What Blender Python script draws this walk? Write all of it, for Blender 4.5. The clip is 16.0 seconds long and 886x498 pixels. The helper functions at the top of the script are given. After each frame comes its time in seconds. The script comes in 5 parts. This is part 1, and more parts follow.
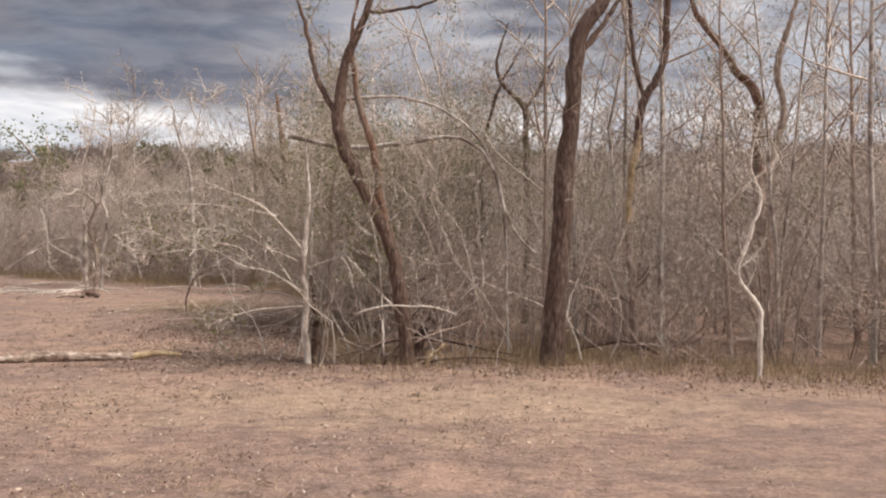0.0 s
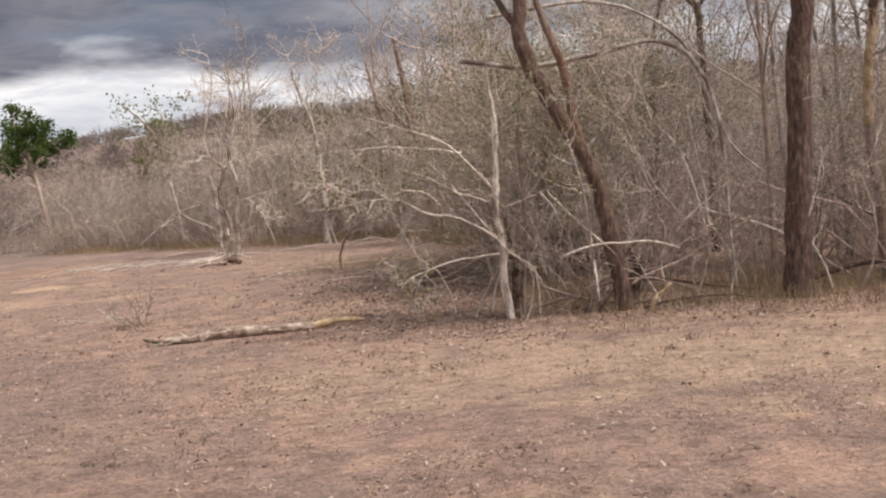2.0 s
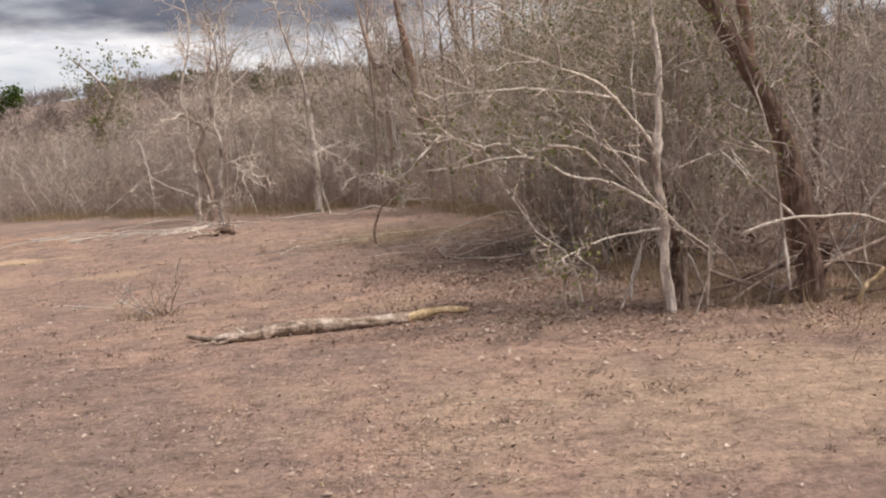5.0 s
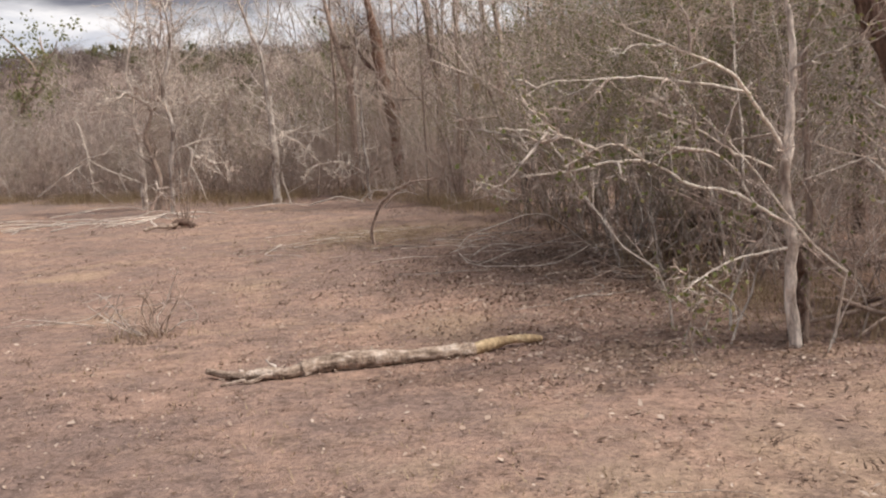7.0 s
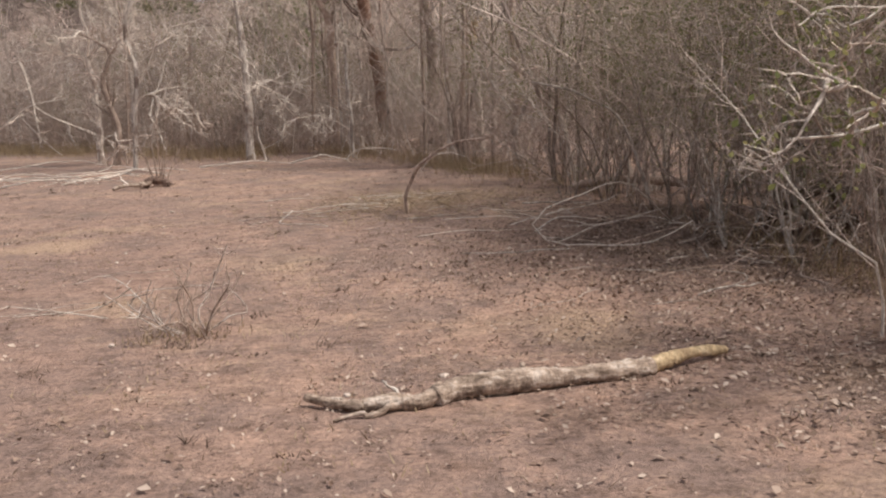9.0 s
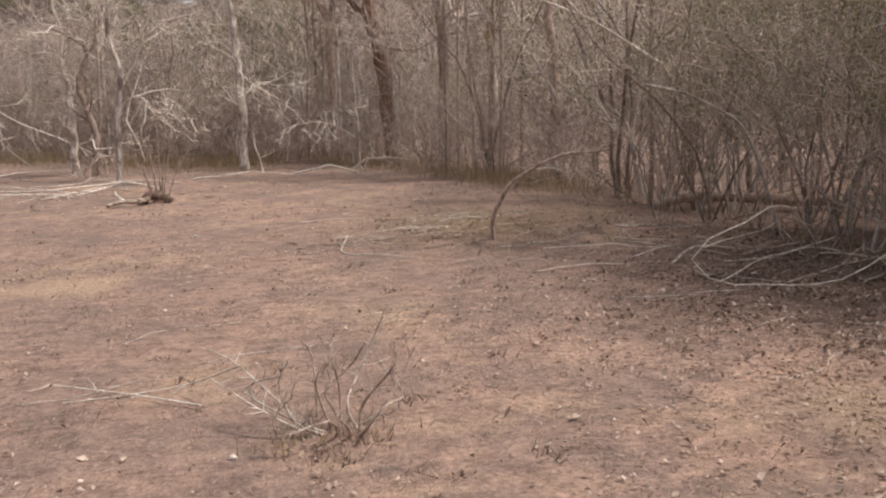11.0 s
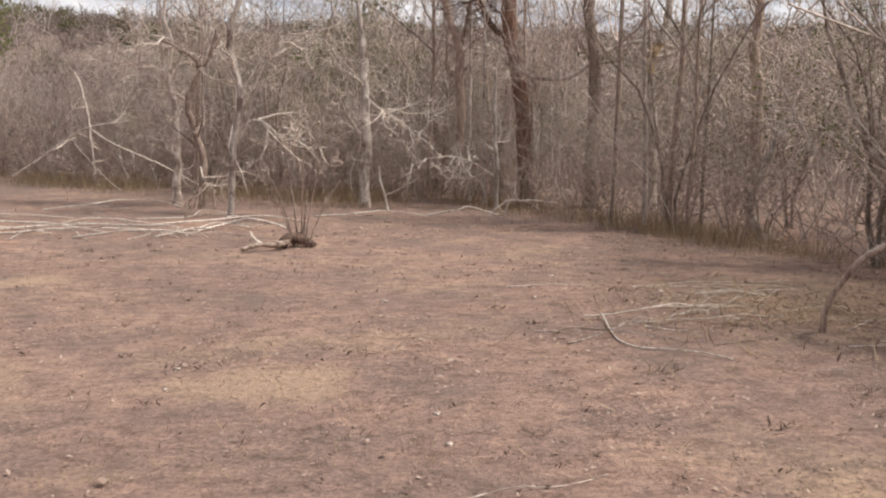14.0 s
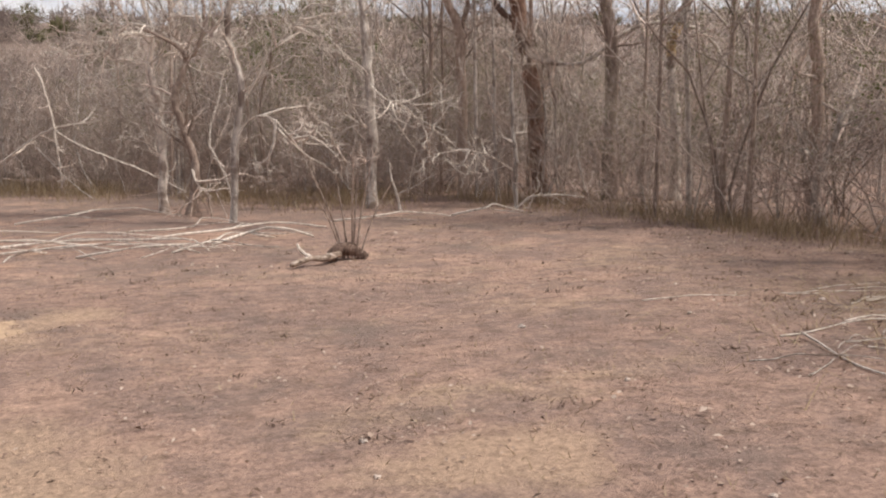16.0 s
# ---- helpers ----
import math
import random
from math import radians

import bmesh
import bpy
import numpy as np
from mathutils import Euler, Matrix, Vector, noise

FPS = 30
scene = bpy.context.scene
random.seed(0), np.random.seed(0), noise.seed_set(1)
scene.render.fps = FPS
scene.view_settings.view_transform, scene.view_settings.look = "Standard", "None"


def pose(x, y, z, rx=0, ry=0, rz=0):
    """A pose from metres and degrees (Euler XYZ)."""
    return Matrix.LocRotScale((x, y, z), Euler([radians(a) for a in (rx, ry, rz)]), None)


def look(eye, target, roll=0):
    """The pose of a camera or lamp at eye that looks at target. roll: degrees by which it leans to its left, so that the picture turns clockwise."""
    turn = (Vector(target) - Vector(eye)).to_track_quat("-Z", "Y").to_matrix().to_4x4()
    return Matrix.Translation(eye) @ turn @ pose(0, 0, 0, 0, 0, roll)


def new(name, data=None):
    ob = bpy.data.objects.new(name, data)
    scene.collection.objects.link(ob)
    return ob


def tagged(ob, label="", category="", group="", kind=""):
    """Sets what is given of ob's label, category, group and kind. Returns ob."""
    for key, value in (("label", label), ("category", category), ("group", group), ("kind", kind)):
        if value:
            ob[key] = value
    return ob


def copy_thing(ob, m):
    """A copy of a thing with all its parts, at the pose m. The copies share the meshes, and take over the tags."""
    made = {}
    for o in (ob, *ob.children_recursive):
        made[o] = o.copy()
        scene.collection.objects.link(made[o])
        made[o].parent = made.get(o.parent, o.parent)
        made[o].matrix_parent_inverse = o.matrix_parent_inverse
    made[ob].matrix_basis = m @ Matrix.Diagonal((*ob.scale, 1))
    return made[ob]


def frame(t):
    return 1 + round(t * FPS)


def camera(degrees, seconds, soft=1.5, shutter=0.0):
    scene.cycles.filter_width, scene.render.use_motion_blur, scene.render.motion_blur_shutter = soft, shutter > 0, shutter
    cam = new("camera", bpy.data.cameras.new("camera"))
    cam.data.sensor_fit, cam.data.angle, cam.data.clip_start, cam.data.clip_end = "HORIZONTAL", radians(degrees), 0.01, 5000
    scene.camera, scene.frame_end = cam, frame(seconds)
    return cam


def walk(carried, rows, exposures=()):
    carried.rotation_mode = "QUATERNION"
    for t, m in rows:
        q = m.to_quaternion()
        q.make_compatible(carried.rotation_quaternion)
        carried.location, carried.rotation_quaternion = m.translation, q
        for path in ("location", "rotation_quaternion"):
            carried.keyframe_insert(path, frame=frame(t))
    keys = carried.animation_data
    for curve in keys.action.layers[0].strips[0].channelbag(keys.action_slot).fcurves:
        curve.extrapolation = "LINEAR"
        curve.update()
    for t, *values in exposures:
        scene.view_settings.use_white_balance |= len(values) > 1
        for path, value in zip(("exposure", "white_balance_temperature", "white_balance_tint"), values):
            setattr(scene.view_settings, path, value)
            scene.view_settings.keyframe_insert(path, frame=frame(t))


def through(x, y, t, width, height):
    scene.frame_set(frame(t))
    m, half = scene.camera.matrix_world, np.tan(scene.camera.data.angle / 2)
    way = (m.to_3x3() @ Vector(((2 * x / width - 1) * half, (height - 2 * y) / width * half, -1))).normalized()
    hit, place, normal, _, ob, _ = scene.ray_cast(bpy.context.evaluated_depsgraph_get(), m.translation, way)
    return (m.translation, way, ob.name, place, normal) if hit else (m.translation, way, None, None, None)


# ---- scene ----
# ---- the camera and its walk ----
cam = camera(51.7, 16.0, soft=2.2)
METRES, EYE, TILT, LEAN, TURN = 15.8, 1.5, 0.0, 0.0, 2.5
ROWS = [
    (0.0, 0.0, 0.0, 0.0, 0.0, -0.13, -0.25),
    (0.5, -0.0193, 0.0211, 0.0002, 0.0, 0.61, 1.06),
    (1.0, -0.0369, 0.0457, -0.0015, 0.33, -2.26, 3.13),
    (1.5, -0.0541, 0.0664, -0.0011, 3.44, -1.68, 4.86),
    (2.0, -0.0712, 0.087, -0.0013, 6.31, -3.58, 5.27),
    (2.5, -0.0911, 0.1103, -0.0028, 7.14, -5.8, 4.82),
    (3.0, -0.109, 0.127, -0.002, 11.71, -4.92, 4.58),
    (3.5, -0.1277, 0.1451, -0.0014, 9.73, -5.35, 3.68),
    (4.0, -0.1491, 0.1712, -0.0025, 7.27, -5.57, 3.95),
    (6.5, -0.2407, 0.268, 0.01, -1.65, -6.49, 3.78),
    (7.0, -0.2598, 0.2952, 0.0117, -2.02, -7.08, 3.34),
    (7.5, -0.2802, 0.318, 0.0127, -2.97, -6.38, 3.48),
    (8.0, -0.3006, 0.3471, 0.0121, -3.1, -7.55, 2.86),
    (10.5, -0.3946, 0.4955, 0.0093, -10.66, -10.64, 1.0),
    (11.0, -0.4154, 0.5261, 0.0114, -9.64, -9.57, 1.46),
    (11.5, -0.4336, 0.549, 0.0132, -8.5, -8.74, 2.3),
    (12.0, -0.4506, 0.5781, 0.0129, -10.08, -8.2, 1.35),
    (12.5, -0.4669, 0.6037, 0.0121, -9.98, -7.11, 0.66),
    (13.0, -0.482, 0.6322, 0.0108, -12.46, -7.62, 0.31),
    (13.5, -0.4934, 0.6612, 0.0126, -11.24, -7.42, -0.28),
    (14.0, -0.5108, 0.6906, 0.01, -6.99, -7.37, -0.77),
    (14.5, -0.5291, 0.7158, 0.0086, -5.59, -7.97, -0.62),
    (15.0, -0.5555, 0.7419, 0.0094, -3.15, -7.83, 0.07),
    (15.5, -0.5779, 0.7587, 0.0105, -7.11, -7.16, 1.9),
    (16.0, -0.6012, 0.7862, 0.0104, -12.35, -7.9, 0.71),
]
walk(cam, [(t, pose(0, 0, EYE, TILT, LEAN, TURN) @ pose(METRES * x, METRES * y, METRES * z, 90 + pitch, roll, yaw)) for t, x, y, z, yaw, pitch, roll in ROWS],
     [(0.0, 0.21, 6800, 11), (3.0, 0.11, 6740, 11), (8.0, 0.11, 6740, 11), (13.0, 0.12, 6700, 11), (16.0, 0.13, 6700, 11)])

# ---- world, sun ----
SUN_ELEVATION, SUN_AZIMUTH = 56.0, 102.0  # degrees; azimuth clockwise from +y


def build_world():
    w = bpy.data.worlds.new("overcast_sky")
    scene.world = w
    w.use_nodes = True
    nt = w.node_tree
    nt.nodes.clear()
    n, li = nt.nodes.new, nt.links.new
    out, bg = n("ShaderNodeOutputWorld"), n("ShaderNodeBackground")
    sky = n("ShaderNodeTexSky")
    sky.sky_type, sky.sun_disc = "NISHITA", False
    sky.sun_elevation, sky.sun_rotation = radians(SUN_ELEVATION), radians(SUN_AZIMUTH)
    dim = n("ShaderNodeVectorMath")
    dim.operation = "SCALE"
    dim.inputs["Scale"].default_value = 0.10
    li(sky.outputs["Color"], dim.inputs[0])
    co, sep = n("ShaderNodeTexCoord"), n("ShaderNodeSeparateXYZ")
    li(co.outputs["Generated"], sep.inputs[0])
    # cloud layer: streaky near the horizon, broken by noise
    stretch = n("ShaderNodeMapping")
    stretch.inputs["Scale"].default_value = (2.2, 2.2, 9.0)
    li(co.outputs["Generated"], stretch.inputs["Vector"])
    puffs = n("ShaderNodeTexNoise")
    puffs.inputs["Scale"].default_value, puffs.inputs["Detail"].default_value = 1.6, 6
    puffs.inputs["Roughness"].default_value = 0.55
    li(stretch.outputs[0], puffs.inputs["Vector"])
    # height of the direction, shifted by the noise and by a broad swell of the cloud deck
    shift = n("ShaderNodeMath")
    shift.operation = "MULTIPLY_ADD"
    shift.inputs[1].default_value, shift.inputs[2].default_value = 0.14, -0.07
    li(puffs.outputs["Fac"], shift.inputs[0])
    high = n("ShaderNodeMath")
    high.operation = "ADD"
    li(sep.outputs["Z"], high.inputs[0])
    li(shift.outputs[0], high.inputs[1])
    deck = n("ShaderNodeValToRGB")
    cr = deck.color_ramp
    cr.elements[0].position, cr.elements[0].color = 0.0, (0.50, 0.50, 0.56, 1)
    cr.elements[1].position, cr.elements[1].color = 1.0, (0.62, 0.64, 0.68, 1)
    for p, c in ((0.06, (0.56, 0.56, 0.62)), (0.085, (0.74, 0.75, 0.80)), (0.140, (0.80, 0.81, 0.85)), (0.172, (0.17, 0.18, 0.225)), (0.26, (0.17, 0.18, 0.22)), (0.42, (0.58, 0.60, 0.65))):
        e = cr.elements.new(p)
        e.color = (*c, 1)
    li(high.outputs[0], deck.inputs["Fac"])
    # paler gaps in the deck
    broad = n("ShaderNodeTexNoise")
    broad.inputs["Scale"].default_value, broad.inputs["Detail"].default_value = 2.6, 4
    li(stretch.outputs[0], broad.inputs["Vector"])
    gaps = n("ShaderNodeValToRGB")
    gaps.color_ramp.elements[0].position, gaps.color_ramp.elements[0].color = 0.36, (0, 0, 0, 1)
    gaps.color_ramp.elements[1].position, gaps.color_ramp.elements[1].color = 0.54, (0.8, 0.8, 0.8, 1)
    li(broad.outputs["Fac"], gaps.inputs["Fac"])
    lit = n("ShaderNodeMix")
    lit.data_type = "RGBA"
    lit.inputs["B"].default_value = (0.60, 0.61, 0.66, 1)
    # the deck thins out towards +x
    east = n("ShaderNodeMapRange")
    east.interpolation_type = "SMOOTHSTEP"
    east.inputs["From Min"].default_value, east.inputs["From Max"].default_value = -0.38, 0.10
    east.inputs["To Min"].default_value = 0.05
    li(sep.outputs["X"], east.inputs["Value"])
    thin = n("ShaderNodeMath")
    thin.operation = "MULTIPLY"
    li(gaps.outputs["Color"], thin.inputs[0])
    li(east.outputs[0], thin.inputs[1])
    li(thin.outputs[0], lit.inputs["Factor"])
    li(deck.outputs["Color"], lit.inputs["A"])
    # thin places let the blue through
    cover = n("ShaderNodeValToRGB")
    cover.color_ramp.elements[0].position, cover.color_ramp.elements[0].color = 0.30, (0.72, 0.72, 0.72, 1)
    cover.color_ramp.elements[1].position, cover.color_ramp.elements[1].color = 0.52, (1, 1, 1, 1)
    li(puffs.outputs["Fac"], cover.inputs["Fac"])
    mix = n("ShaderNodeMix")
    mix.data_type = "RGBA"
    li(cover.outputs["Color"], mix.inputs["Factor"])
    li(dim.outputs[0], mix.inputs["A"])
    # billows: bluish hollows and bright heads within the deck
    rolls = n("ShaderNodeTexNoise")
    rolls.inputs["Scale"].default_value, rolls.inputs["Detail"].default_value, rolls.inputs["Roughness"].default_value = 4.2, 7, 0.6
    rolls.inputs["Distortion"].default_value = 0.5
    li(stretch.outputs[0], rolls.inputs["Vector"])
    tone = n("ShaderNodeValToRGB")
    tone.color_ramp.elements[0].position, tone.color_ramp.elements[0].color = 0.36, (0.70, 0.73, 0.80, 1)
    tone.color_ramp.elements[1].position, tone.color_ramp.elements[1].color = 0.60, (1.16, 1.14, 1.12, 1)
    li(rolls.outputs["Fac"], tone.inputs["Fac"])
    billow = n("ShaderNodeMix")
    billow.data_type, billow.blend_type = "RGBA", "MULTIPLY"
    billow.inputs["Factor"].default_value = 1.0
    li(lit.outputs["Result"], billow.inputs["A"])
    li(tone.outputs["Color"], billow.inputs["B"])
    li(billow.outputs["Result"], mix.inputs["B"])
    li(mix.outputs["Result"], bg.inputs["Color"])
    bg.inputs["Strength"].default_value = 1.0
    li(bg.outputs[0], out.inputs["Surface"])


build_world()
sun = new("sun", bpy.data.lights.new("sun", "SUN"))
sun.data.energy, sun.data.angle, sun.data.color = 3.9, radians(7.0), (1.0, 0.95, 0.88)
_a, _e = radians(SUN_AZIMUTH), radians(SUN_ELEVATION)
sun.matrix_world = look((math.sin(_a) * math.cos(_e) * 50, math.cos(_a) * math.cos(_e) * 50, math.sin(_e) * 50), (0, 0, 0))


# ---- materials ----
def material(name, roughness=0.9):
    m = bpy.data.materials.new(name)
    m.use_nodes = True
    b = m.node_tree.nodes["Principled BSDF"]
    b.inputs["Roughness"].default_value = roughness
    b.inputs["Specular IOR Level"].default_value = 0.2
    return m, m.node_tree, b


def noise_node(nt, scale, detail=5, rough=0.6, stretch=(1, 1, 1)):
    co, mp, no = nt.nodes.new("ShaderNodeTexCoord"), nt.nodes.new("ShaderNodeMapping"), nt.nodes.new("ShaderNodeTexNoise")
    mp.inputs["Scale"].default_value = stretch
    no.inputs["Scale"].default_value, no.inputs["Detail"].default_value, no.inputs["Roughness"].default_value = scale, detail, rough
    nt.links.new(co.outputs["Object"], mp.inputs["Vector"])
    nt.links.new(mp.outputs[0], no.inputs["Vector"])
    return no.outputs["Fac"]


def ramp(nt, fac, *stops):
    r = nt.nodes.new("ShaderNodeValToRGB").color_ramp
    node = [x for x in nt.nodes if x.type == "VALTORGB"][-1]
    while len(r.elements) < len(stops):
        r.elements.new(0.5)
    for e, (p, c) in zip(r.elements, stops):
        e.position, e.color = p, (*c, 1)
    nt.links.new(fac, node.inputs["Fac"])
    return node.outputs["Color"]


def blend(nt, fac, a, b, mode="MIX"):
    x = nt.nodes.new("ShaderNodeMix")
    x.data_type, x.blend_type = "RGBA", mode
    for sock, v in (("Factor", fac), ("A", a), ("B", b)):
        if isinstance(v, (int, float)):
            x.inputs[sock].default_value = v
        elif isinstance(v, tuple):
            x.inputs[sock].default_value = (*v, 1)
        else:
            nt.links.new(v, x.inputs[sock])
    return x.outputs["Result"]


def bump(nt, b, height, strength, distance):
    x = nt.nodes.new("ShaderNodeBump")
    x.inputs["Strength"].default_value, x.inputs["Distance"].default_value = strength, distance
    nt.links.new(height, x.inputs["Height"])
    nt.links.new(x.outputs[0], b.inputs["Normal"])


def bark(name, dark, mid, pale, vary=0.35, scale=9, lichen=None, grain=(3, 3, 0.7)):
    """Bark with streaks along the stem, blotches, and a tone of its own for each stem."""
    m, nt, b = material(name)
    streak = noise_node(nt, scale, 5, 0.65, grain)
    col = ramp(nt, streak, (0.3, dark), (0.5, mid), (0.72, pale))
    if lichen:
        spots = noise_node(nt, 3.2, 3, 0.5)
        fac = ramp(nt, spots, (0.52, (0, 0, 0)), (0.62, (1, 1, 1)))
        col = blend(nt, fac, col, lichen)
    info, isl = nt.nodes.new("ShaderNodeObjectInfo"), nt.nodes.new("ShaderNodeNewGeometry")
    add = nt.nodes.new("ShaderNodeMath")
    add.operation = "ADD"
    nt.links.new(info.outputs["Random"], add.inputs[0])
    nt.links.new(isl.outputs["Random Per Island"], add.inputs[1])
    half = nt.nodes.new("ShaderNodeMath")
    half.operation = "MULTIPLY"
    half.inputs[1].default_value = 0.5
    nt.links.new(add.outputs[0], half.inputs[0])
    lo, hi = 1 - vary, 1 + vary
    tone = ramp(nt, half.outputs[0], (0.1, (lo, lo, lo)), (0.9, (hi, hi * 0.98, hi * 0.95)))
    col = blend(nt, 1.0, col, tone, "MULTIPLY")
    cracks = noise_node(nt, 34, 4, 0.7, (1, 1, 0.4))
    col = blend(nt, 0.7, col, ramp(nt, cracks, (0.34, (0.58, 0.55, 0.53)), (0.5, (1.08, 1.08, 1.08)), (0.68, (1.5, 1.48, 1.45))), "MULTIPLY")
    nt.links.new(col, b.inputs["Base Color"])
    both = nt.nodes.new("ShaderNodeMath")
    both.operation = "ADD"
    nt.links.new(streak, both.inputs[0])
    nt.links.new(cracks, both.inputs[1])
    bump(nt, b, both.outputs[0], 0.9, 0.02)
    return m


BARK_PALE = bark("pale_bark", (0.20, 0.162, 0.14), (0.50, 0.445, 0.405), (0.76, 0.71, 0.66), 0.3, 6, (0.24, 0.19, 0.165))
BARK_GREY = bark("grey_brown_bark", (0.17, 0.125, 0.103), (0.345, 0.266, 0.226), (0.52, 0.43, 0.375), 0.42)
BARK_DARK = bark("dark_reddish_bark", (0.042, 0.027, 0.021), (0.125, 0.083, 0.068), (0.27, 0.20, 0.17), 0.15, 10, (0.13, 0.085, 0.07))
BARK_RED = bark("reddish_flaking_bark", (0.10, 0.056, 0.042), (0.22, 0.13, 0.095), (0.38, 0.27, 0.22), 0.15, 7, (0.26, 0.20, 0.165))
BARK_TWIG = bark("dry_twig_bark", (0.32, 0.25, 0.218), (0.52, 0.435, 0.39), (0.76, 0.69, 0.645), 0.48, 12)
BARK_SCRUB = bark("brown_scrub_stems", (0.24, 0.178, 0.152), (0.40, 0.315, 0.278), (0.58, 0.485, 0.44), 0.45, 12)
BARK_FAR = bark("grey_brown_far_stems", (0.23, 0.18, 0.16), (0.35, 0.285, 0.26), (0.50, 0.425, 0.39), 0.35, 12)
BARK_WHITE = bark("bleached_dead_wood", (0.44, 0.375, 0.325), (0.68, 0.61, 0.55), (0.81, 0.76, 0.71), 0.18, 7)
WOOD_YELLOW = bark("barkless_yellow_wood", (0.30, 0.21, 0.13), (0.46, 0.345, 0.215), (0.60, 0.485, 0.34), 0.1, 5, None, (1.5, 2, 1.2))
BARK_LOG = bark("weathered_log_bark", (0.075, 0.05, 0.038), (0.34, 0.262, 0.212), (0.68, 0.60, 0.54), 0.1, 8, None, (0.8, 2.5, 3.0))


def leaf_material(name, a, b_, c, through=0.25):
    m, nt, b = material(name, 0.7)
    isl = nt.nodes.new("ShaderNodeNewGeometry")
    col = ramp(nt, isl.outputs["Random Per Island"], (0.0, a), (0.5, b_), (1.0, c))
    nt.links.new(col, b.inputs["Base Color"])
    tr, mx, out = nt.nodes.new("ShaderNodeBsdfTranslucent"), nt.nodes.new("ShaderNodeMixShader"), nt.nodes["Material Output"]
    nt.links.new(col, tr.inputs["Color"])
    mx.inputs[0].default_value = through
    nt.links.new(b.outputs[0], mx.inputs[1])
    nt.links.new(tr.outputs[0], mx.inputs[2])
    nt.links.new(mx.outputs[0], out.inputs["Surface"])
    return m


LEAF_OLIVE = leaf_material("olive_dry_leaves", (0.145, 0.165, 0.065), (0.215, 0.225, 0.09), (0.29, 0.26, 0.12), 0.5)
TWIG_HILL = leaf_material("dull_brown_hill_twigs", (0.20, 0.155, 0.138), (0.25, 0.198, 0.178), (0.305, 0.248, 0.222), 0.5)
TWIG_PALE = leaf_material("dry_pale_twigs", (0.20, 0.155, 0.136), (0.40, 0.335, 0.30), (0.76, 0.70, 0.655), 0.4)
LEAF_DARK = leaf_material("dull_dark_leaves", (0.10, 0.105, 0.05), (0.145, 0.14, 0.07), (0.19, 0.165, 0.09), 0.3)
LEAF_GREEN = leaf_material("green_leaves", (0.055, 0.095, 0.022), (0.08, 0.13, 0.032), (0.12, 0.165, 0.05), 0.35)
LITTER = leaf_material("dead_leaf_litter", (0.11, 0.068, 0.048), (0.28, 0.19, 0.145), (0.58, 0.465, 0.385), 0.05)
STRAW = leaf_material("dry_straw", (0.22, 0.15, 0.09), (0.34, 0.25, 0.15), (0.46, 0.36, 0.24), 0.1)


def soil_patch(nt, x, y, rx, ry, turn, warp):
    """Mask of a patch of bare soil with a ragged soft edge, 1 in its middle."""
    co, mp, ln = nt.nodes.new("ShaderNodeTexCoord"), nt.nodes.new("ShaderNodeMapping"), nt.nodes.new("ShaderNodeVectorMath")
    mp.vector_type = "TEXTURE"
    mp.inputs["Location"].default_value, mp.inputs["Rotation"].default_value, mp.inputs["Scale"].default_value = (x, y, 0), (0, 0, radians(turn)), (rx, ry, 1000)
    ln.operation = "LENGTH"
    nt.links.new(co.outputs["Object"], mp.inputs["Vector"])
    nt.links.new(mp.outputs[0], ln.inputs[0])
    wide = nt.nodes.new("ShaderNodeMath")
    wide.operation = "MULTIPLY_ADD"
    wide.inputs[1].default_value, wide.inputs[2].default_value = 3.2, -1.6
    nt.links.new(warp, wide.inputs[0])
    both = nt.nodes.new("ShaderNodeMath")
    both.operation = "ADD"
    nt.links.new(ln.outputs["Value"], both.inputs[0])
    nt.links.new(wide.outputs[0], both.inputs[1])
    return ramp(nt, both.outputs[0], (0.35, (0.8, 0.8, 0.8)), (1.0, (0, 0, 0)))


